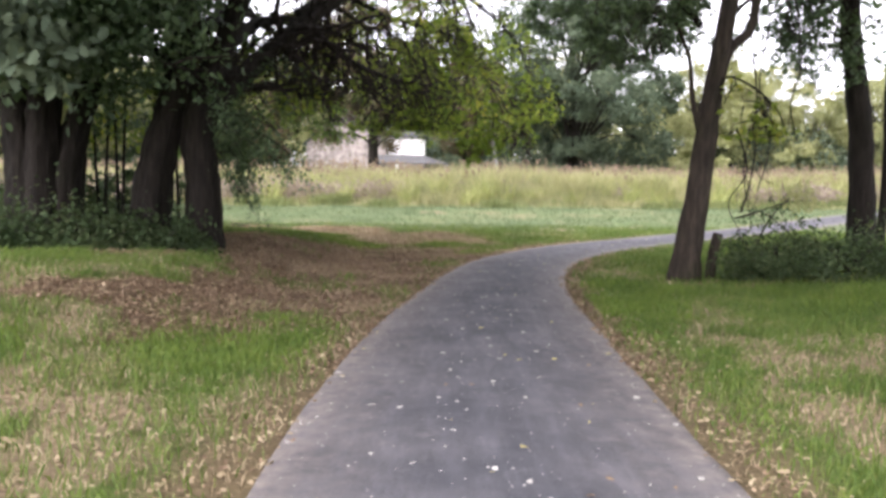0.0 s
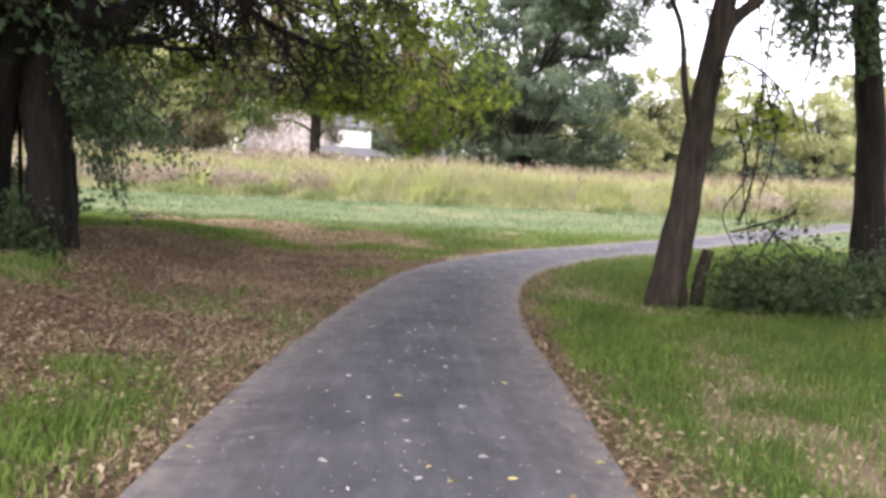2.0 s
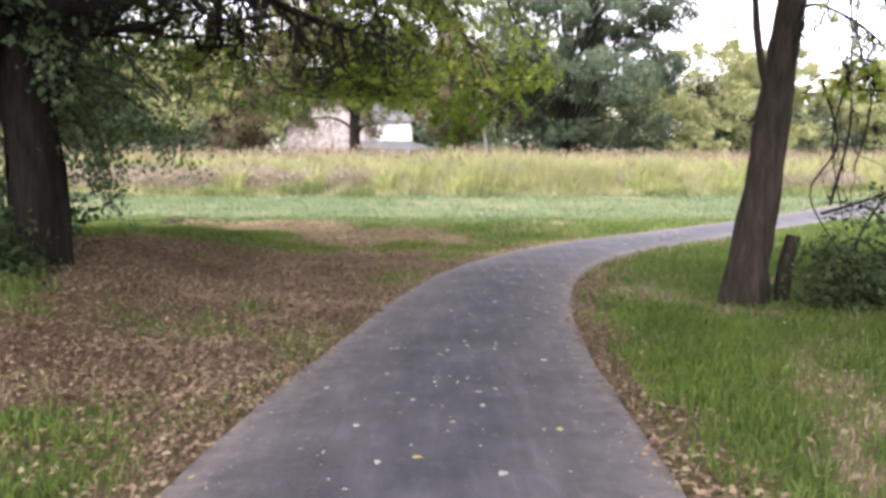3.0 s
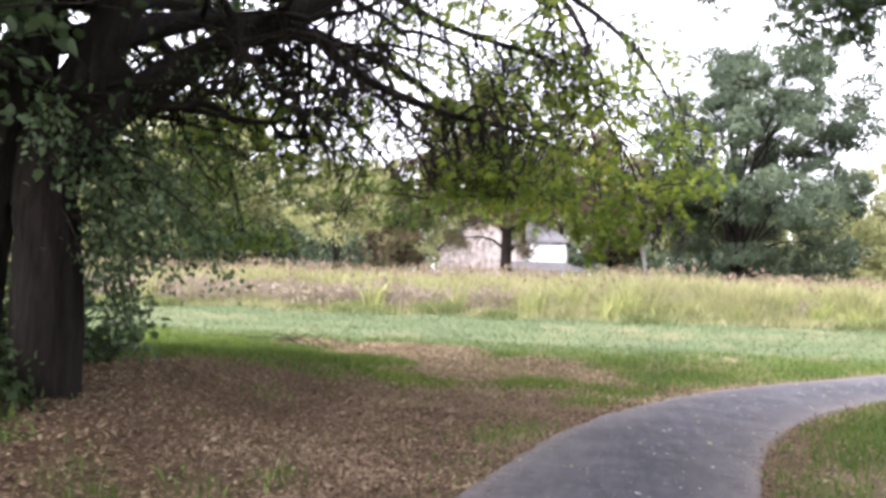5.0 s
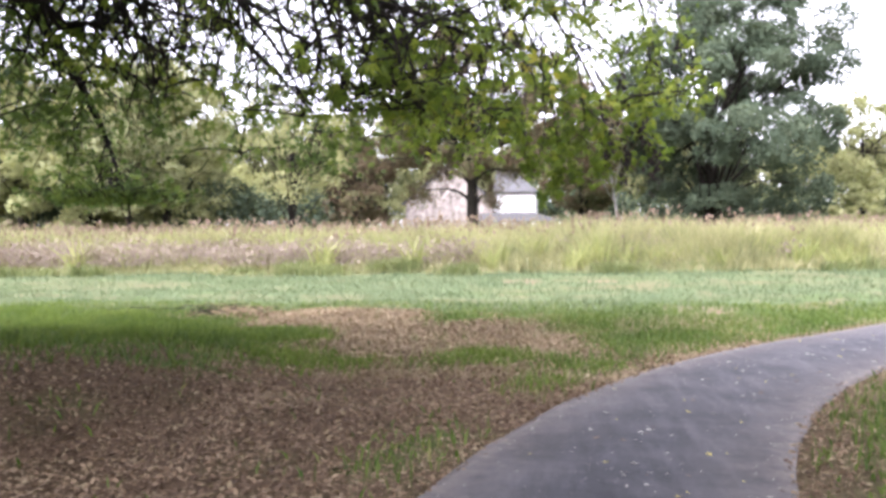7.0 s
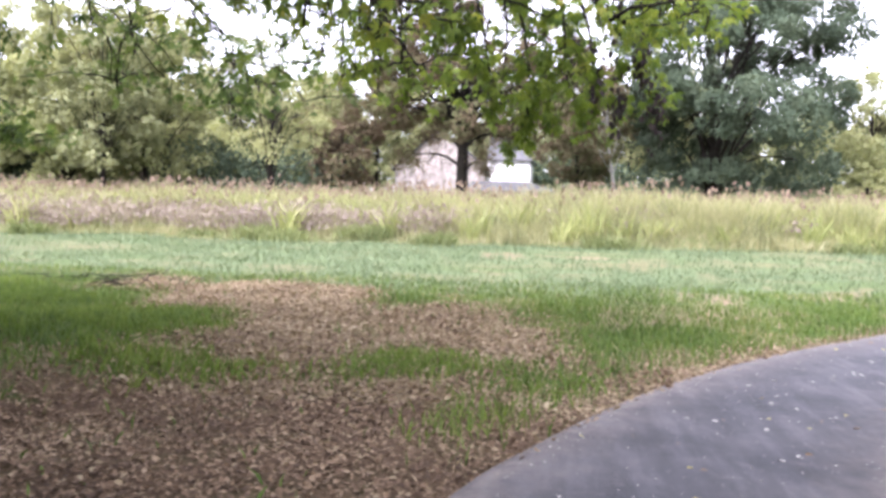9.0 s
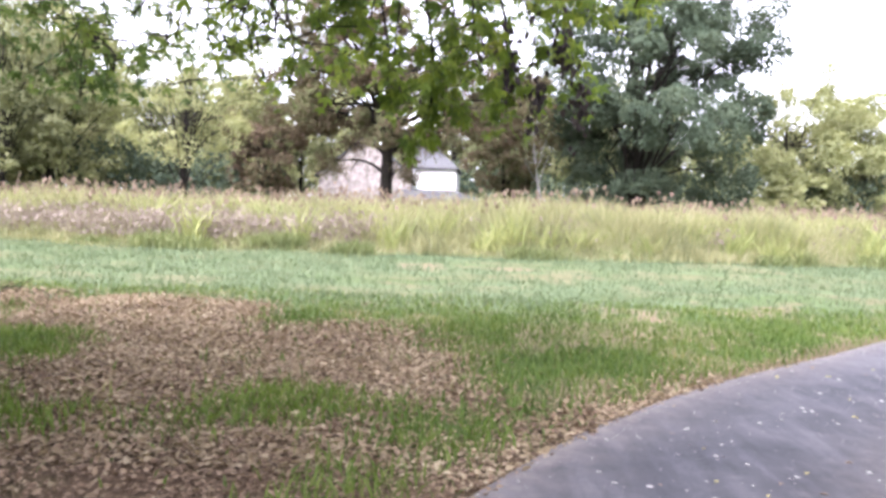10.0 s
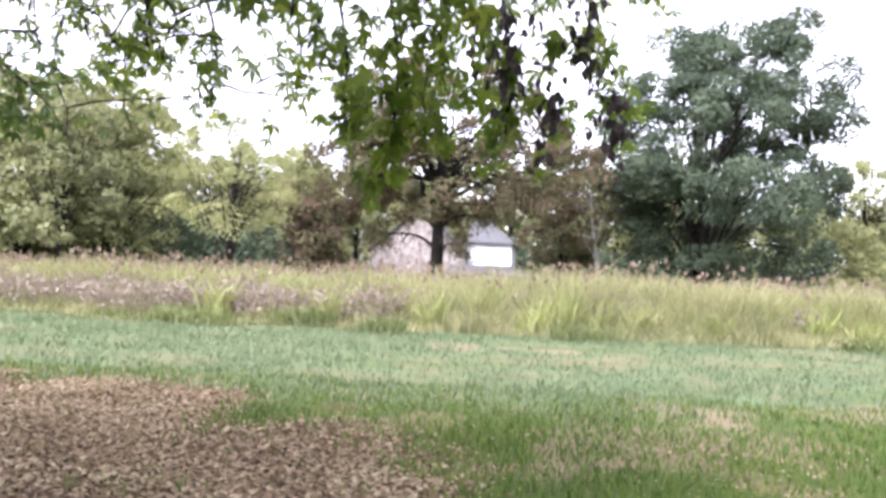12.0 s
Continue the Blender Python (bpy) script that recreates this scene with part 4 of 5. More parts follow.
# leaf sprays that hang low over the lawn
for sx, sy, sz, sn in ((0.95, 22.2, 2.75, 380), (0.4, 22.8, 3.0, 260), (-0.6, 22.6, 3.0, 150), (1.7, 22.6, 2.75, 320), (1.35, 21.6, 3.1, 380), (0.2, 21.4, 3.4, 320), (-0.2, 23.4, 3.3, 150), (2.3, 23.0, 3.1, 240), (1.1, 23.2, 3.3, 380), (-1.4, 23.0, 3.4, 110)):
    end = np.array([sx, sy, sz]) - C0
    sp = Tubes(4)
    run = curve_through([np.array([sx * 0.6 - 0.2, sy - 0.9, 5.2]) - C0, end + (-0.15, -0.25, 1.3), end + (0, 0, 0.5), end], 14)
    sp.add(run, np.linspace(0.026, 0.008, 14))
    sn = int(sn * 0.55)
    tips = [twigs(sp, run[nr.integers(4, 13)], nr.normal(0, 0.8, 3) + (0, 0, -0.4), nr.uniform(0.3, 0.8), 0.007, nr, 0.2, 0.25, 5) for _ in range(14)] + [run]
    sp.build("spray", MAT_TWIG, spread)
    at = np.array([tips[nr.integers(0, len(tips))][-int(nr.integers(1, 5))] for _ in range(sn)]) + nr.normal(0, 0.05, (sn, 3))
    v, f = scatter(LOBED, at, nr.normal(0, 0.5, at.shape) + (0, 0, -0.9), nr.uniform(0.08, 0.17, sn))
    part_np("foliage", v, f, MAT_LEAF_NEAR, spread)
for k in range(30):
    sp = Tubes(4)
    a = np.array([nr.uniform(-0.1, 0.3), nr.uniform(-0.1, 0.3), nr.uniform(1.6, 3.0)])
    run = twigs(sp, a, (nr.uniform(0.2, 1.0), nr.uniform(-0.3, 0.9), nr.uniform(-0.3, 0.2)), nr.uniform(0.9, 2.1), 0.012, nr, 0.13, 0.2, 9)
    sp.build("shoot", MAT_TWIG, spread)
    at = run[nr.integers(3, 10, 130)] + nr.normal(0, 0.1, (130, 3))
    v, f = scatter(LEAF, at, nr.normal(0, 0.6, at.shape) + (0, 0, -0.8), nr.uniform(0.045, 0.085, 130))
    part_np("foliage", v, f, MAT_LEAF_SHADE, spread)
leaf_cloud(spread, (-0.6, 0.6, 7.6), (3.2, 3.0, 1.6), 4000, 0.15, nr, MAT_LEAF_MID, clusters=80, puff=0.5)

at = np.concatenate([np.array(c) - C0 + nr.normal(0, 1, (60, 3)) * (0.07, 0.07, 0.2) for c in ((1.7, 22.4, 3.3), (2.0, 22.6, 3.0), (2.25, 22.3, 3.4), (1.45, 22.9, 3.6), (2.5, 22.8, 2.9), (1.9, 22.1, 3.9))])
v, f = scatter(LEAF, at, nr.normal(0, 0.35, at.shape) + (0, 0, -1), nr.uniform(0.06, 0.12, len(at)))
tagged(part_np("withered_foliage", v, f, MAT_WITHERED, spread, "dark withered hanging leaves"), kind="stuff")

B0 = np.array([-5.15, 13.3, 0.45])
twin = thing("shaded_tree", tuple(B0), "dark ridged tree trunk in a shaded clump", "tree", "clump beside the path")
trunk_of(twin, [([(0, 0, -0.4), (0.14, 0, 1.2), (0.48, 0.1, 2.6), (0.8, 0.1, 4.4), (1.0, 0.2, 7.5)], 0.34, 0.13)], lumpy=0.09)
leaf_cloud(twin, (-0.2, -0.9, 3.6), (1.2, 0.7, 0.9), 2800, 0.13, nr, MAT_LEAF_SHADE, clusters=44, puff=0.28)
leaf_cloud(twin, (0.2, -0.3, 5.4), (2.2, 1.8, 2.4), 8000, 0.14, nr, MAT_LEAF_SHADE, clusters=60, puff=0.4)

A0 = np.array([-7.0, 13.2, 0.45])
old = thing("shaded_tree", tuple(A0), "thick many-stemmed dark tree in a shaded clump", "tree", "clump beside the path")
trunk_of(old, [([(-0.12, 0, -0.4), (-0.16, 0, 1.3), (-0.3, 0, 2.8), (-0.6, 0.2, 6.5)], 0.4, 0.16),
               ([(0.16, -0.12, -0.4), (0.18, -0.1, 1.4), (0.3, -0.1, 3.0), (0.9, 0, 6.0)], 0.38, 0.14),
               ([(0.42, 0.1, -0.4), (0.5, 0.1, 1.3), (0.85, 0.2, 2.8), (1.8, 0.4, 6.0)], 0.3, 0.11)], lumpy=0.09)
leaf_cloud(old, (0.9, -2.6, 3.1), (1.1, 0.6, 0.55), 900, 0.2, nr, MAT_LEAF_OAK, clusters=30, puff=0.22)
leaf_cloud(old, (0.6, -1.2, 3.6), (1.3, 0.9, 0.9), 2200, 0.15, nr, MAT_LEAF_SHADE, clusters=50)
# Canopy added above the view, to shade the clump's trunks and undergrowth.
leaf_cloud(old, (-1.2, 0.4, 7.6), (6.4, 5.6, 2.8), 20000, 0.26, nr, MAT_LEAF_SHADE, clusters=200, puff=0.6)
# Unseen leaves over the path's start, added to hold back sky light.
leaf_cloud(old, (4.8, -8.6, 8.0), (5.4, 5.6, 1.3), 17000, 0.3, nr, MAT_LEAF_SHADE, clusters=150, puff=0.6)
# Another unseen layer, added so that less sky reaches the litter.
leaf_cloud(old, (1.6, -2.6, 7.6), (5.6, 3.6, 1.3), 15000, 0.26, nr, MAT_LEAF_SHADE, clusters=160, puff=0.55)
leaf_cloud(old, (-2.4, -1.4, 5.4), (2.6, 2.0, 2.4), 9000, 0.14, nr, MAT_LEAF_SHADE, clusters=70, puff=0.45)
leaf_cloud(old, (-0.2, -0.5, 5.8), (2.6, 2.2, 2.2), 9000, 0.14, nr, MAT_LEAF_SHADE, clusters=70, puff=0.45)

for k, (x, y, lean) in enumerate(((-6.15, 13.9, 0.1), (-6.0, 14.3, -0.1), (-5.85, 14.0, 0.05), (-5.6, 14.4, 0.15), (-4.75, 13.9, -0.1), (-6.4, 14.4, -0.15), (-7.9, 14.0, -0.1))):
    sap = thing("sapling", (x, y, 0.4), "thin dark sapling stem among the shaded trunks", "sapling", "saplings in the clump")
    trunk_of(sap, [([(0, 0, -0.3), (lean * 0.5, 0, 1.0), (lean, 0.05, 2.2), (lean * 2.2, 0.1, 3.8)], 0.035, 0.015)], name="stem")
    leaf_cloud(sap, (lean * 1.5, 0, 2.6), (0.45, 0.4, 0.7), 260, 0.1, nr, MAT_LEAF_NEAR if k % 2 else MAT_LEAF_SHADE, clusters=13, puff=0.16)

# the leaning forked tree beside the path
R0 = np.array([4.28, 13.5, 0.08])
forked = thing("forked_tree", tuple(R0), "leaning forked tree with ridged grey-brown bark beside the path", "tree")
trunk_of(forked, [([(-0.02, 0, -0.3), (0.05, 0, 0.5), (0.2, 0, 1.6), (0.3, 0, 2.6), (0.42, 0, 3.5), (0.62, 0, 4.9), (0.9, 0.1, 7.0)], 0.24, 0.11)], MAT_BARK_PALE)
trunk_of(forked, [([(0.42, 0, 3.3), (0.62, 0, 3.9), (0.95, 0.0, 4.25), (1.1, 0.1, 4.9), (1.3, 0.2, 6.6)], 0.11, 0.06)], MAT_BARK_PALE, name="fork")
trunk_of(forked, [([(0.14, -0.02, 2.5), (0.0, -0.05, 3.1), (-0.08, 0.0, 3.8), (-0.35, 0.1, 4.5)], 0.05, 0.03)], MAT_BARK_PALE, name="fork")
hanging_limb(forked, [(4.7, 13.5, 4.2), (5.3, 13.8, 4.9), (6.2, 14.2, 5.1), (7.0, 14.4, 4.6)], 0.05, nr, R0, 10, (0.6, 1.6), 0.16, MAT_LEAF_SHADE, 500, (0.06, 0.1))
hanging_limb(forked, [(4.6, 13.5, 3.3), (4.9, 13.3, 3.5), (5.5, 13.0, 3.0), (5.8, 12.9, 2.2)], 0.03, nr, R0, 8, (0.5, 1.2), 0.16, MAT_LEAF_NEAR, 160, (0.05, 0.1))
hanging_limb(forked, [(4.4, 13.5, 4.4), (3.7, 13.8, 5.2), (3.0, 14.3, 5.4), (2.2, 15.0, 4.9)], 0.05, nr, R0, 20, (0.6, 1.6), 0.16, MAT_LEAF_SHADE, 2600, (0.05, 0.1))
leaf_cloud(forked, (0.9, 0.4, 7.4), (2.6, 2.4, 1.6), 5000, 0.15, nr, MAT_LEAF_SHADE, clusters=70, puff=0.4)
# Crown stretched out of view, added to dim the near asphalt and verge.
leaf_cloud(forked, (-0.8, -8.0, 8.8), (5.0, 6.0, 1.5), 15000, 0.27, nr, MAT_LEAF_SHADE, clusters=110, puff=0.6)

S0 = np.array([8.2, 15.1, 0.3])
straight = thing("straight_tree", tuple(S0), "straight dark-barked tree rising from brambles", "tree")
trunk_of(straight, [([(0.05, 0, -0.4), (0.0, 0, 1.0), (-0.1, 0, 2.6), (-0.4, 0, 4.6), (-0.6, 0, 7.5)], 0.27, 0.14)])
trunk_of(straight, [([(0.42, 0.1, -0.4), (0.5, 0.1, 1.5), (0.45, 0.1, 3.5), (0.6, 0.1, 6.0)], 0.09, 0.05)], name="stem")
hanging_limb(straight, [(7.9, 15.1, 4.4), (7.4, 14.7, 5.2), (6.8, 14.4, 5.4), (6.2, 14.2, 4.9)], 0.06, nr, S0, 12, (0.6, 1.7), 0.16, MAT_LEAF_SHADE, 700, (0.06, 0.11))
leaf_cloud(straight, (-0.4, 0.2, 6.6), (2.2, 2.0, 1.6), 5000, 0.15, nr, MAT_LEAF_SHADE, clusters=60, puff=0.4)
# Unseen reach of this crown, added to shade the right-hand verge.
leaf_cloud(straight, (0.2, -8.0, 9.2), (4.6, 6.0, 1.6), 9000, 0.27, nr, MAT_LEAF_SHADE, clusters=90, puff=0.6)

for vx, vz0, vz1, sway in ((0.95, 4.2, 0.9, 0.12), (1.25, 4.4, 1.5, -0.15), (1.7, 4.6, 2.3, 0.1), (0.75, 2.6, 0.7, 0.2)):
    tb = Tubes(4)
    run = curve_through([(vx, -0.1, vz0), (vx + sway, -0.15, 0.6 * vz0 + 0.4 * vz1), (vx - sway * 0.5, -0.15, 0.3 * vz0 + 0.7 * vz1), (vx + sway * 0.8, -0.2, vz1)], 14)
    tb.add(run, np.linspace(0.016, 0.007, 14))
    for _ in range(9):
        twigs(tb, run[nr.integers(3, 13)], nr.normal(0, 0.6, 3) + (0.2, 0, -0.3), nr.uniform(0.3, 0.9), 0.006, nr, 0.14)
    tb.build("vine", MAT_TWIG, forked)

# cut stub beside the forked tree, and the dead bough caught in its twigs
stub = thing("tree_stump", (4.72, 13.5, 0.1), "short broken grey tree stump beside the forked tree", "stump")
trunk_of(stub, [([(0, 0, -0.2), (0.03, 0, 0.3), (0.12, 0, 0.72)], 0.09, 0.08)], MAT_BARK_PALE)
bough = thing("dead_branch", (5.0, 13.2, 0.2), "bare dead branch leaning on the brambles", "branch")
dt = Tubes(5)
for ctrl, rad in (([(0, 0, 0.9), (0.5, 0, 1.05), (0.9, 0, 1.2), (1.25, 0, 1.2)], 0.02), ([(0.35, 0, 0.0), (0.45, 0, 0.6), (0.75, 0, 1.1), (1.05, 0.1, 1.3)], 0.022), ([(0.5, 0, 1.0), (0.9, 0, 0.7), (1.2, -0.1, 0.35)], 0.016), ([(0.1, 0, 1.0), (0.25, 0.05, 1.5), (0.3, 0.0, 2.1), (0.2, 0, 2.7)], 0.02)):
    p = curve_through(ctrl, 10)
    dt.add(p, rad * np.linspace(1, 0.4, 10))
    for k in range(14):
        twigs(dt, p[nr.integers(2, 9)], nr.normal(0, 0.7, 3), nr.uniform(0.2, 0.6), rad * 0.35, nr, 0.08)
dt.build("bough", MAT_TWIG, bough)
leaf_cloud(bough, (1.2, 0, 1.3), (0.35, 0.25, 0.2), 220, 0.08, nr, MAT_LEAF_PALE, clusters=12, puff=0.1)

brush = thing("brush_pile", (-6.9, 26.6, 0.25), "low heap of dark dead twigs in the lawn", "twigs")
dt = Tubes(4)
for k in range(44):
    start = np.array([nr.normal(0, 0.8), nr.normal(0, 0.35), nr.uniform(-0.08, 0.04)])
    twigs(dt, start, (nr.normal(0, 1), nr.normal(0, 0.5), nr.uniform(0, 0.2)), nr.uniform(0.3, 0.9), nr.uniform(0.006, 0.013), nr, 0.08)
tagged(dt.build("brushwood", MAT_TWIG, brush), kind="stuff")


# ---------------------------------------------------------------- shrubs and undergrowth
def shrub(name, at, radii, n, size, material, label, category="shrub", group=""):
    s = thing(name, at, label, category, group)
    st = Tubes(4)
    for _ in range(16):
        st_a = np.array([nr.normal(0, 0.25) * radii[0], nr.normal(0, 0.25) * radii[1], -0.1])
        st_b = np.array([nr.normal(0, 0.5) * radii[0], nr.normal(0, 0.5) * radii[1], radii[2] * nr.uniform(0.7, 1.1)])
        st.add(curve_through([st_a, 0.5 * (st_a + st_b) + (0, 0, 0.1), st_b], 5), np.linspace(0.014, 0.004, 5))
    st.build("stem_cluster", MAT_TWIG, s)
    q = crown_points(max(20, n // 60), (0, 0, radii[2] * 0.35), radii, 0.3, 0.4, int(nr.integers(0, 9999)))
    q[:, 2] = np.abs(q[:, 2]) * nr.uniform(0.35, 1.15, len(q))
    at_l = np.repeat(q, 60, 0)[:n]
    at_l = at_l + nr.normal(0, 0.13, at_l.shape) * np.repeat(nr.uniform(0.5, 1.7, (len(q), 1)), 60, 0)[:n]
    at_l[:, 2] = np.abs(at_l[:, 2])
    v, f = scatter(LEAF, at_l, nr.normal(0, 0.7, at_l.shape) + (0, 0, -0.2), nr.uniform(0.45, 1.5, len(at_l)) * size)
    part_np("foliage", v, f, material, s)
    return s


shrub("bramble_shrub", (5.4, 12.8, 0.1), (0.8, 0.7, 0.75), 5200, 0.06, MAT_SHRUB, "dark leafy bramble beside the forked tree", group="brambles")
shrub("bramble_shrub", (6.6, 12.2, 0.2), (1.5, 1.1, 0.6), 7500, 0.06, MAT_SHRUB, "low leafy bramble by the path's bank", group="brambles")
shrub("bramble_shrub", (8.2, 12.8, 0.3), (1.4, 1.1, 0.45), 6500, 0.055, MAT_SHRUB, "leafy bramble at the straight tree's foot", group="brambles")
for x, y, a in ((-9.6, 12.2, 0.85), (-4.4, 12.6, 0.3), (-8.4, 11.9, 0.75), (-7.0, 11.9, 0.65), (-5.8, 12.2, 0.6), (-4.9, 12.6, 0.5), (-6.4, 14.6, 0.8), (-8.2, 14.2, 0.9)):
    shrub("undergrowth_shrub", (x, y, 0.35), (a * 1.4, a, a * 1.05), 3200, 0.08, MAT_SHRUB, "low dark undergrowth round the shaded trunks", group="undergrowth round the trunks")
for x, y, a in ((-9.5, 16.2, 1.5), (-7.6, 16.0, 1.35), (-6.2, 15.8, 1.2), (-11.2, 15.4, 1.6)):
    shrub("thicket_shrub", (x, y, 0.35), (a * 1.1, a * 0.9, a * 1.1), 3200, 0.1, MAT_LEAF_SHADE, "dark thicket bush behind the shaded trunks", group="thicket behind the trunks")
shrub("meadow_bush", (30, 92, 2.4), (5.0, 4.0, 5.0), 5200, 0.5, MAT_LEAF_PALE, "rounded yellow-green bush at the field's far edge")
crown_tree("pale_stemmed_tree", (5.9, 84, 2.0), 7.0, 0.2, (-1.2, 0, 9.0), (3.4, 3.0, 3.6), MAT_BARK_WHITE, MAT_LEAF_BROWN, "slim tree with a pale stem beside the oak", clusters=40, per=60, leaf=0.38, puff=0.9, seed=77, limbs=16, lean=(-0.9, 0))


# ---------------------------------------------------------------- short grass, litter and fallen leaves
def plan_points(n, x0, x1, y0, y1, seed):
    q = np.random.default_rng(seed)
    # more of them near the walker's end of the stretch
    t = q.random(n)
    return q.uniform(x0, x1, n), y0 + (y1 - y0) * t, q


def short_grass(name, material, n, box_, tall, wide, keep, label, seed):
    x, y, q = plan_points(n, *box_, seed)
    d = to_path(x, y) + PATH_HALF - half_at(y)
    loose = np.where(y < 13, 0.3, 1.0)
    li, dr, bl = zones(x + q.normal(0, 0.2, n) * loose, y + q.normal(0, 0.32, n) * loose)
    ok = (d > PATH_HALF + 0.03 + 0.1 * q.random(n)) & (q.random(n) < keep(li, dr, bl))
    x, y = x[ok], y[ok]
    h = q.uniform(*tall, len(x)) * (0.6 + 0.9 * drift2(x, y, 0.9, 2))
    v, f = blades(x, y, h, q.uniform(0.6, 1.3, len(x)) * wide, q.uniform(0.1, 0.9, len(x)), seed=seed + 1)
    tagged(part_np(name, v, f, material), label, "grass", kind="stuff")


short_grass("verge_grass", MAT_GRASS, 150000, (-6, 7, 2.4, 12), (0.05, 0.11), 0.009, lambda li, dr, bl: np.clip(1 - 1.15 * li, 0, 1) * (1 - 0.75 * dr), "short green grass beside the path", 50)
short_grass("lawn_grass", MAT_GRASS, 150000, (-13, 15, 12, 30), (0.07, 0.14), 0.018, lambda li, dr, bl: np.clip(1 - 1.15 * li, 0, 1) * (1 - 0.7 * dr) * (1 - 0.8 * bl), "green lawn grass between the litter patches", 52)
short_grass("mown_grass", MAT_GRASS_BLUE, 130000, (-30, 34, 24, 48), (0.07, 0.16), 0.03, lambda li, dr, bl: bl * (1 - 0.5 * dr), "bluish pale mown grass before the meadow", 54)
short_grass("dry_grass", MAT_STRAW, 90000, (-8, 9, 2.4, 24), (0.03, 0.07), 0.01, lambda li, dr, bl: 0.06 + 0.94 * dr, "bleached straw among the verge grass", 56)


def lush_grass(n, box_, tall, wide, label, seed):
    x, y, q = plan_points(n, *box_, seed)
    m = np.zeros(n)
    jx, jy = x + q.normal(0, 0.22, n), y + q.normal(0, 0.35, n)
    stray = ragged(jx, jy)
    for ring in LUSH:
        m = np.maximum(m, inside(jx, jy, ring, 0.35, stray))
    m = m * (0.1 + 0.9 * smooth_step(0.42, 0.6, drift2(x, 1.6 * y, 1.0, 2)))
    ok = (q.random(n) < m) & (to_path(x, y) > half_at(y) + 0.2)
    x, y = x[ok], y[ok]
    h = q.uniform(*tall, len(x)) * (0.5 + 0.9 * drift2(x, y, 1.6, 0))
    v, f = blades(x, y, h, q.uniform(0.6, 1.3, len(x)) * wide, q.uniform(0.2, 0.9, len(x)), seed=seed + 1)
    tagged(part_np("lush_grass", v, f, MAT_LUSH), label, "grass", kind="stuff")


lush_grass(170000, (-14, 2, 17, 29), (0.07, 0.19), 0.014, "lush bright green grass tufts under the spreading tree", 90)
lush_grass(190000, (-10, 10, 3, 13.5), (0.07, 0.15), 0.01, "bright green grass tufts on the verge", 92)


def leaf_litter(name, n, box_, size, keep, material, label, seed):
    x, y, q = plan_points(n, *box_, seed)
    d = to_path(x, y) + PATH_HALF - half_at(y)
    loose = np.where(y < 13, 0.3, 1.0)
    li, dr, bl = zones(x + q.normal(0, 0.2, n) * loose, y + q.normal(0, 0.32, n) * loose)
    ok = (d > PATH_HALF - 0.06) & (q.random(n) < keep(li, dr))
    x, y = x[ok], y[ok]
    k = len(x)
    at = np.column_stack([x, y, height(x, y) + q.uniform(0.0, 0.035, k)])
    way = np.column_stack([q.normal(0, 1, (k, 2)), q.normal(0, 0.22, k)])
    up = np.column_stack([q.normal(0, 0.35, (k, 2)), np.ones(k)])
    v, f = scatter(CURL, at, way, q.uniform(*size, k), up)
    tagged(part_np(name, v, f, material), label, "leaf litter", kind="stuff")


leaf_litter("leaf_litter", 170000, (-9, 4, 6, 21), (0.018, 0.056), lambda li, dr: li * 0.95 + 0.01, MAT_DEAD, "brown dry leaf litter under the trees", 60)
leaf_litter("edge_litter", 90000, (-3, 6, 1.5, 24), (0.018, 0.045), lambda li, dr: li * 0.6 + 0.02, MAT_DEAD, "dry brown leaves along the path's edges", 61)
leaf_litter("pale_litter", 60000, (-6, 6, 2, 26), (0.025, 0.06), lambda li, dr: 0.06 + 0.16 * li + 0.5 * dr, MAT_STRAW, "bleached leaves and straw scattered on the verge", 62)
leaf_litter("thin_litter", 110000, (-9, 4, 20, 30), (0.025, 0.07), lambda li, dr: li * 0.6 + 0.01, MAT_DEAD, "thin brown leaf litter in the lawn", 64)
leaf_litter("straw_litter", 120000, (-9, 4, 19.0, 30), (0.025, 0.075), lambda li, dr: 0.75 * li, MAT_STRAW, "bleached stalks and leaves over the far litter", 63)


def leaf_mesh(name, material, seed):
    q = np.random.default_rng(seed)
    v = CURL[0] * (1, 1, q.uniform(0.3, 1.0)) + q.normal(0, 0.05, CURL[0].shape)
    return mesh_np(name, v - v.mean(0) * (1, 1, 0), CURL[1], material)


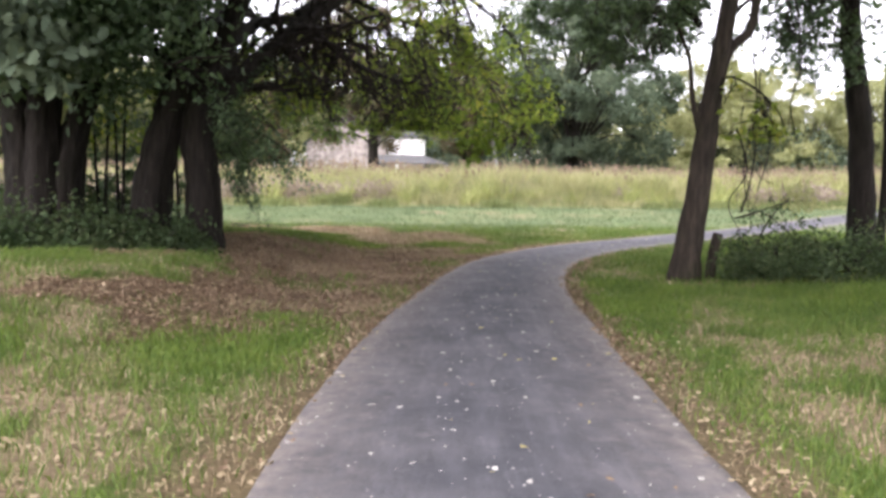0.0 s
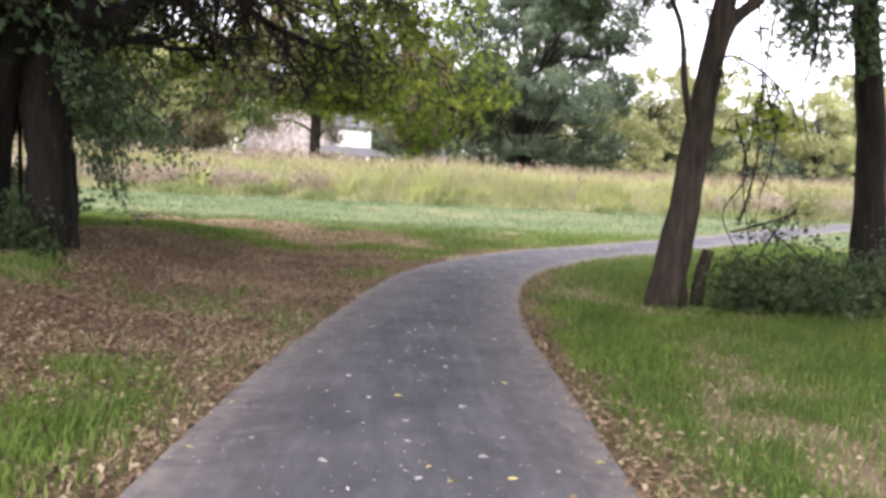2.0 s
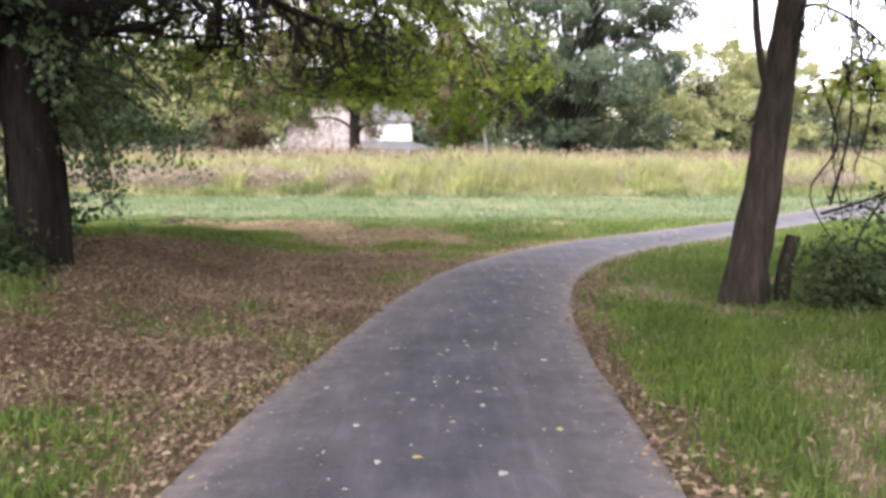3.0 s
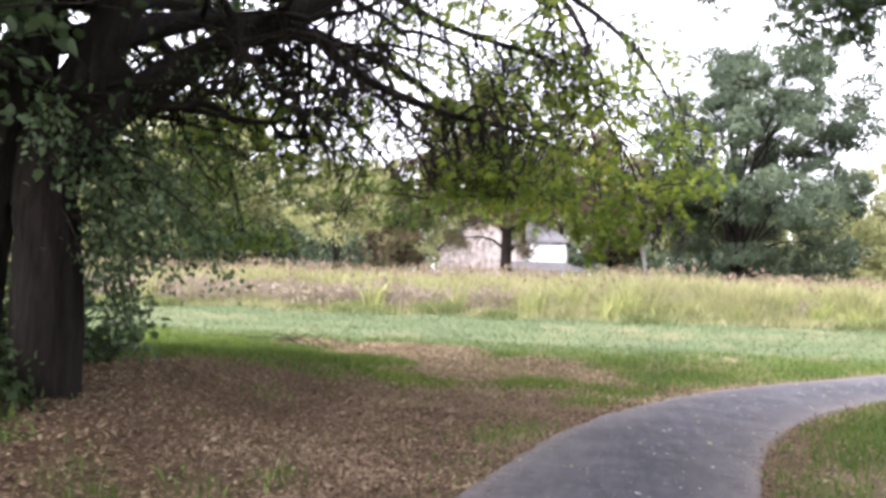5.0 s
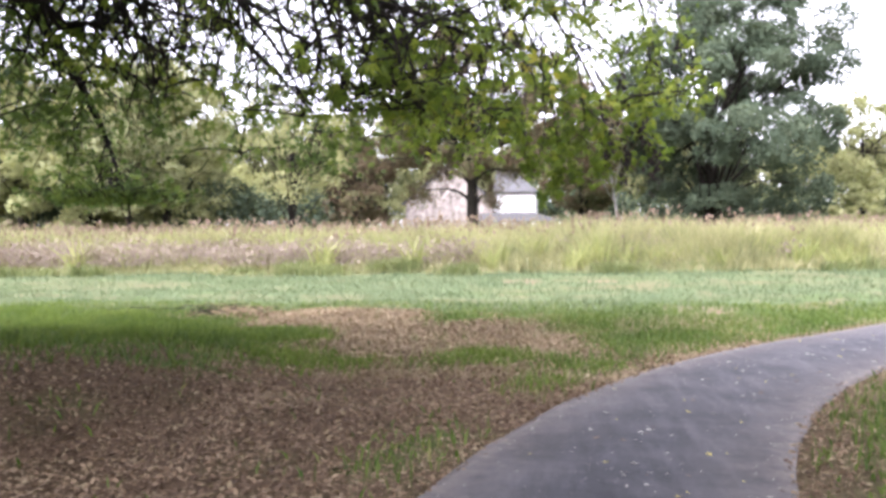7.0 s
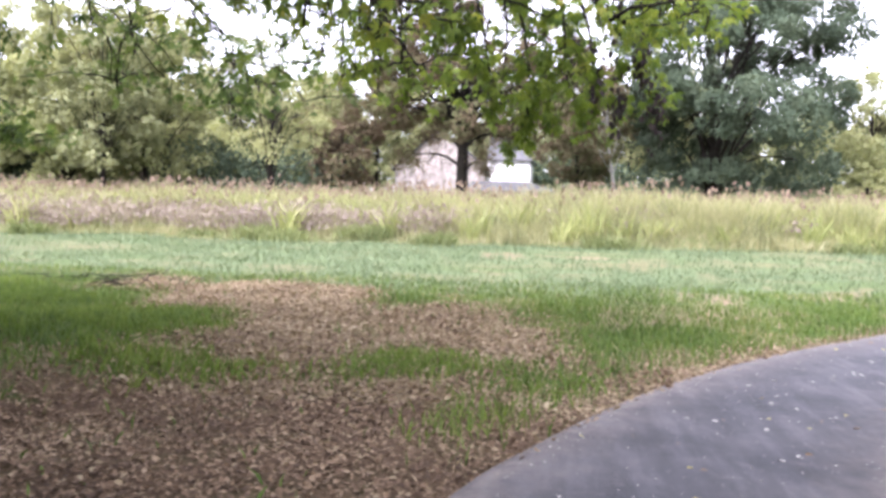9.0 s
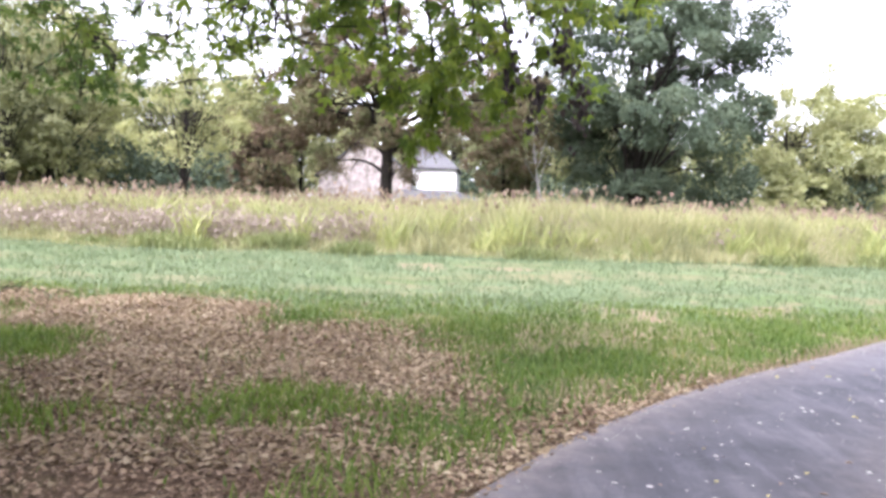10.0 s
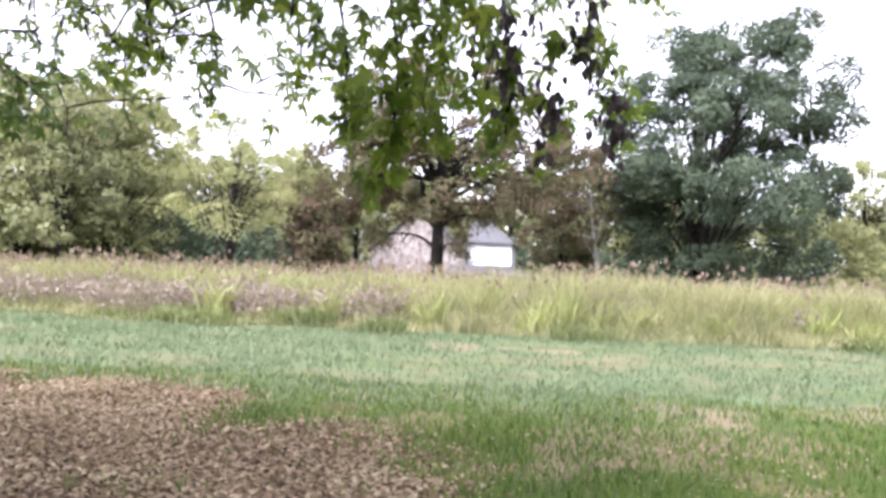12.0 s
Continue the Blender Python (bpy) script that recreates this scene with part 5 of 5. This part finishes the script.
q = np.random.default_rng(70)
LEAVES = [leaf_mesh("fallen_leaf", m, s) for s, m in enumerate((MAT_DEAD_PALE, MAT_DEAD_PALE, MAT_DEAD_PALE, MAT_DEAD_PALE, MAT_DEAD, MAT_LEAF_YELLOW))]
NAMES = ["pale bleached fallen leaf on the asphalt"] * 4 + ["brown curled fallen leaf on the asphalt", "yellow fallen leaf on the asphalt"]
for k in range(280):
    s = int(q.uniform(50, 135))
    o = np.clip(q.normal(0, 0.5), -0.97, 0.97)
    c, d = CENTRE[s], CENTRE[s + 1] - CENTRE[s]
    d = d / np.linalg.norm(d)
    p = c + d * q.uniform(0, 0.3) + np.array([d[1], -d[0]]) * o * half_at(c[1])
    which = int(q.integers(0, 6))
    ob = new("fallen_leaf", LEAVES[which])
    size = q.uniform(0.026, 0.07)
    ob.matrix_world = pose(p[0], p[1], float(lie(p[1])) + 0.012 + 0.022 * (1 - o * o) + 0.002, q.uniform(-12, 12), q.uniform(-12, 12), q.uniform(0, 360)) @ Matrix.Diagonal((size * q.uniform(0.5, 1.1), size, size * 0.6, 1))
    tagged(ob, NAMES[which], "leaf", "leaves on the path")

# crumbs of leaf and bark on the asphalt
q = np.random.default_rng(74)
s = q.integers(50, 140, 2000)
o = np.clip(np.where(q.random(2000) < 0.45, np.sign(q.normal(0, 1, 2000)) * q.uniform(0.75, 1.0, 2000), q.normal(0, 0.45, 2000)), -0.99, 0.99)
d = CENTRE[s + 1] - CENTRE[s]
d = d / np.linalg.norm(d, axis=1)[:, None]
p = CENTRE[s] + d * q.uniform(0, 0.3, 2000)[:, None] + np.column_stack([d[:, 1], -d[:, 0]]) * (o * half_at(CENTRE[s, 1]))[:, None]
at = np.column_stack([p, lie(p[:, 1]) + 0.015 + 0.022 * (1 - o * o)])
v, f = scatter(CURL, at, np.column_stack([q.normal(0, 1, (2000, 2)), q.normal(0, 0.1, 2000)]), q.uniform(0.006, 0.022, 2000), np.column_stack([q.normal(0, 0.2, (2000, 2)), np.ones(2000)]))
tagged(part_np("path_debris", v, f, MAT_DEAD_PALE), "pale crumbs of leaf and bark on the asphalt", "leaf litter", kind="stuff")
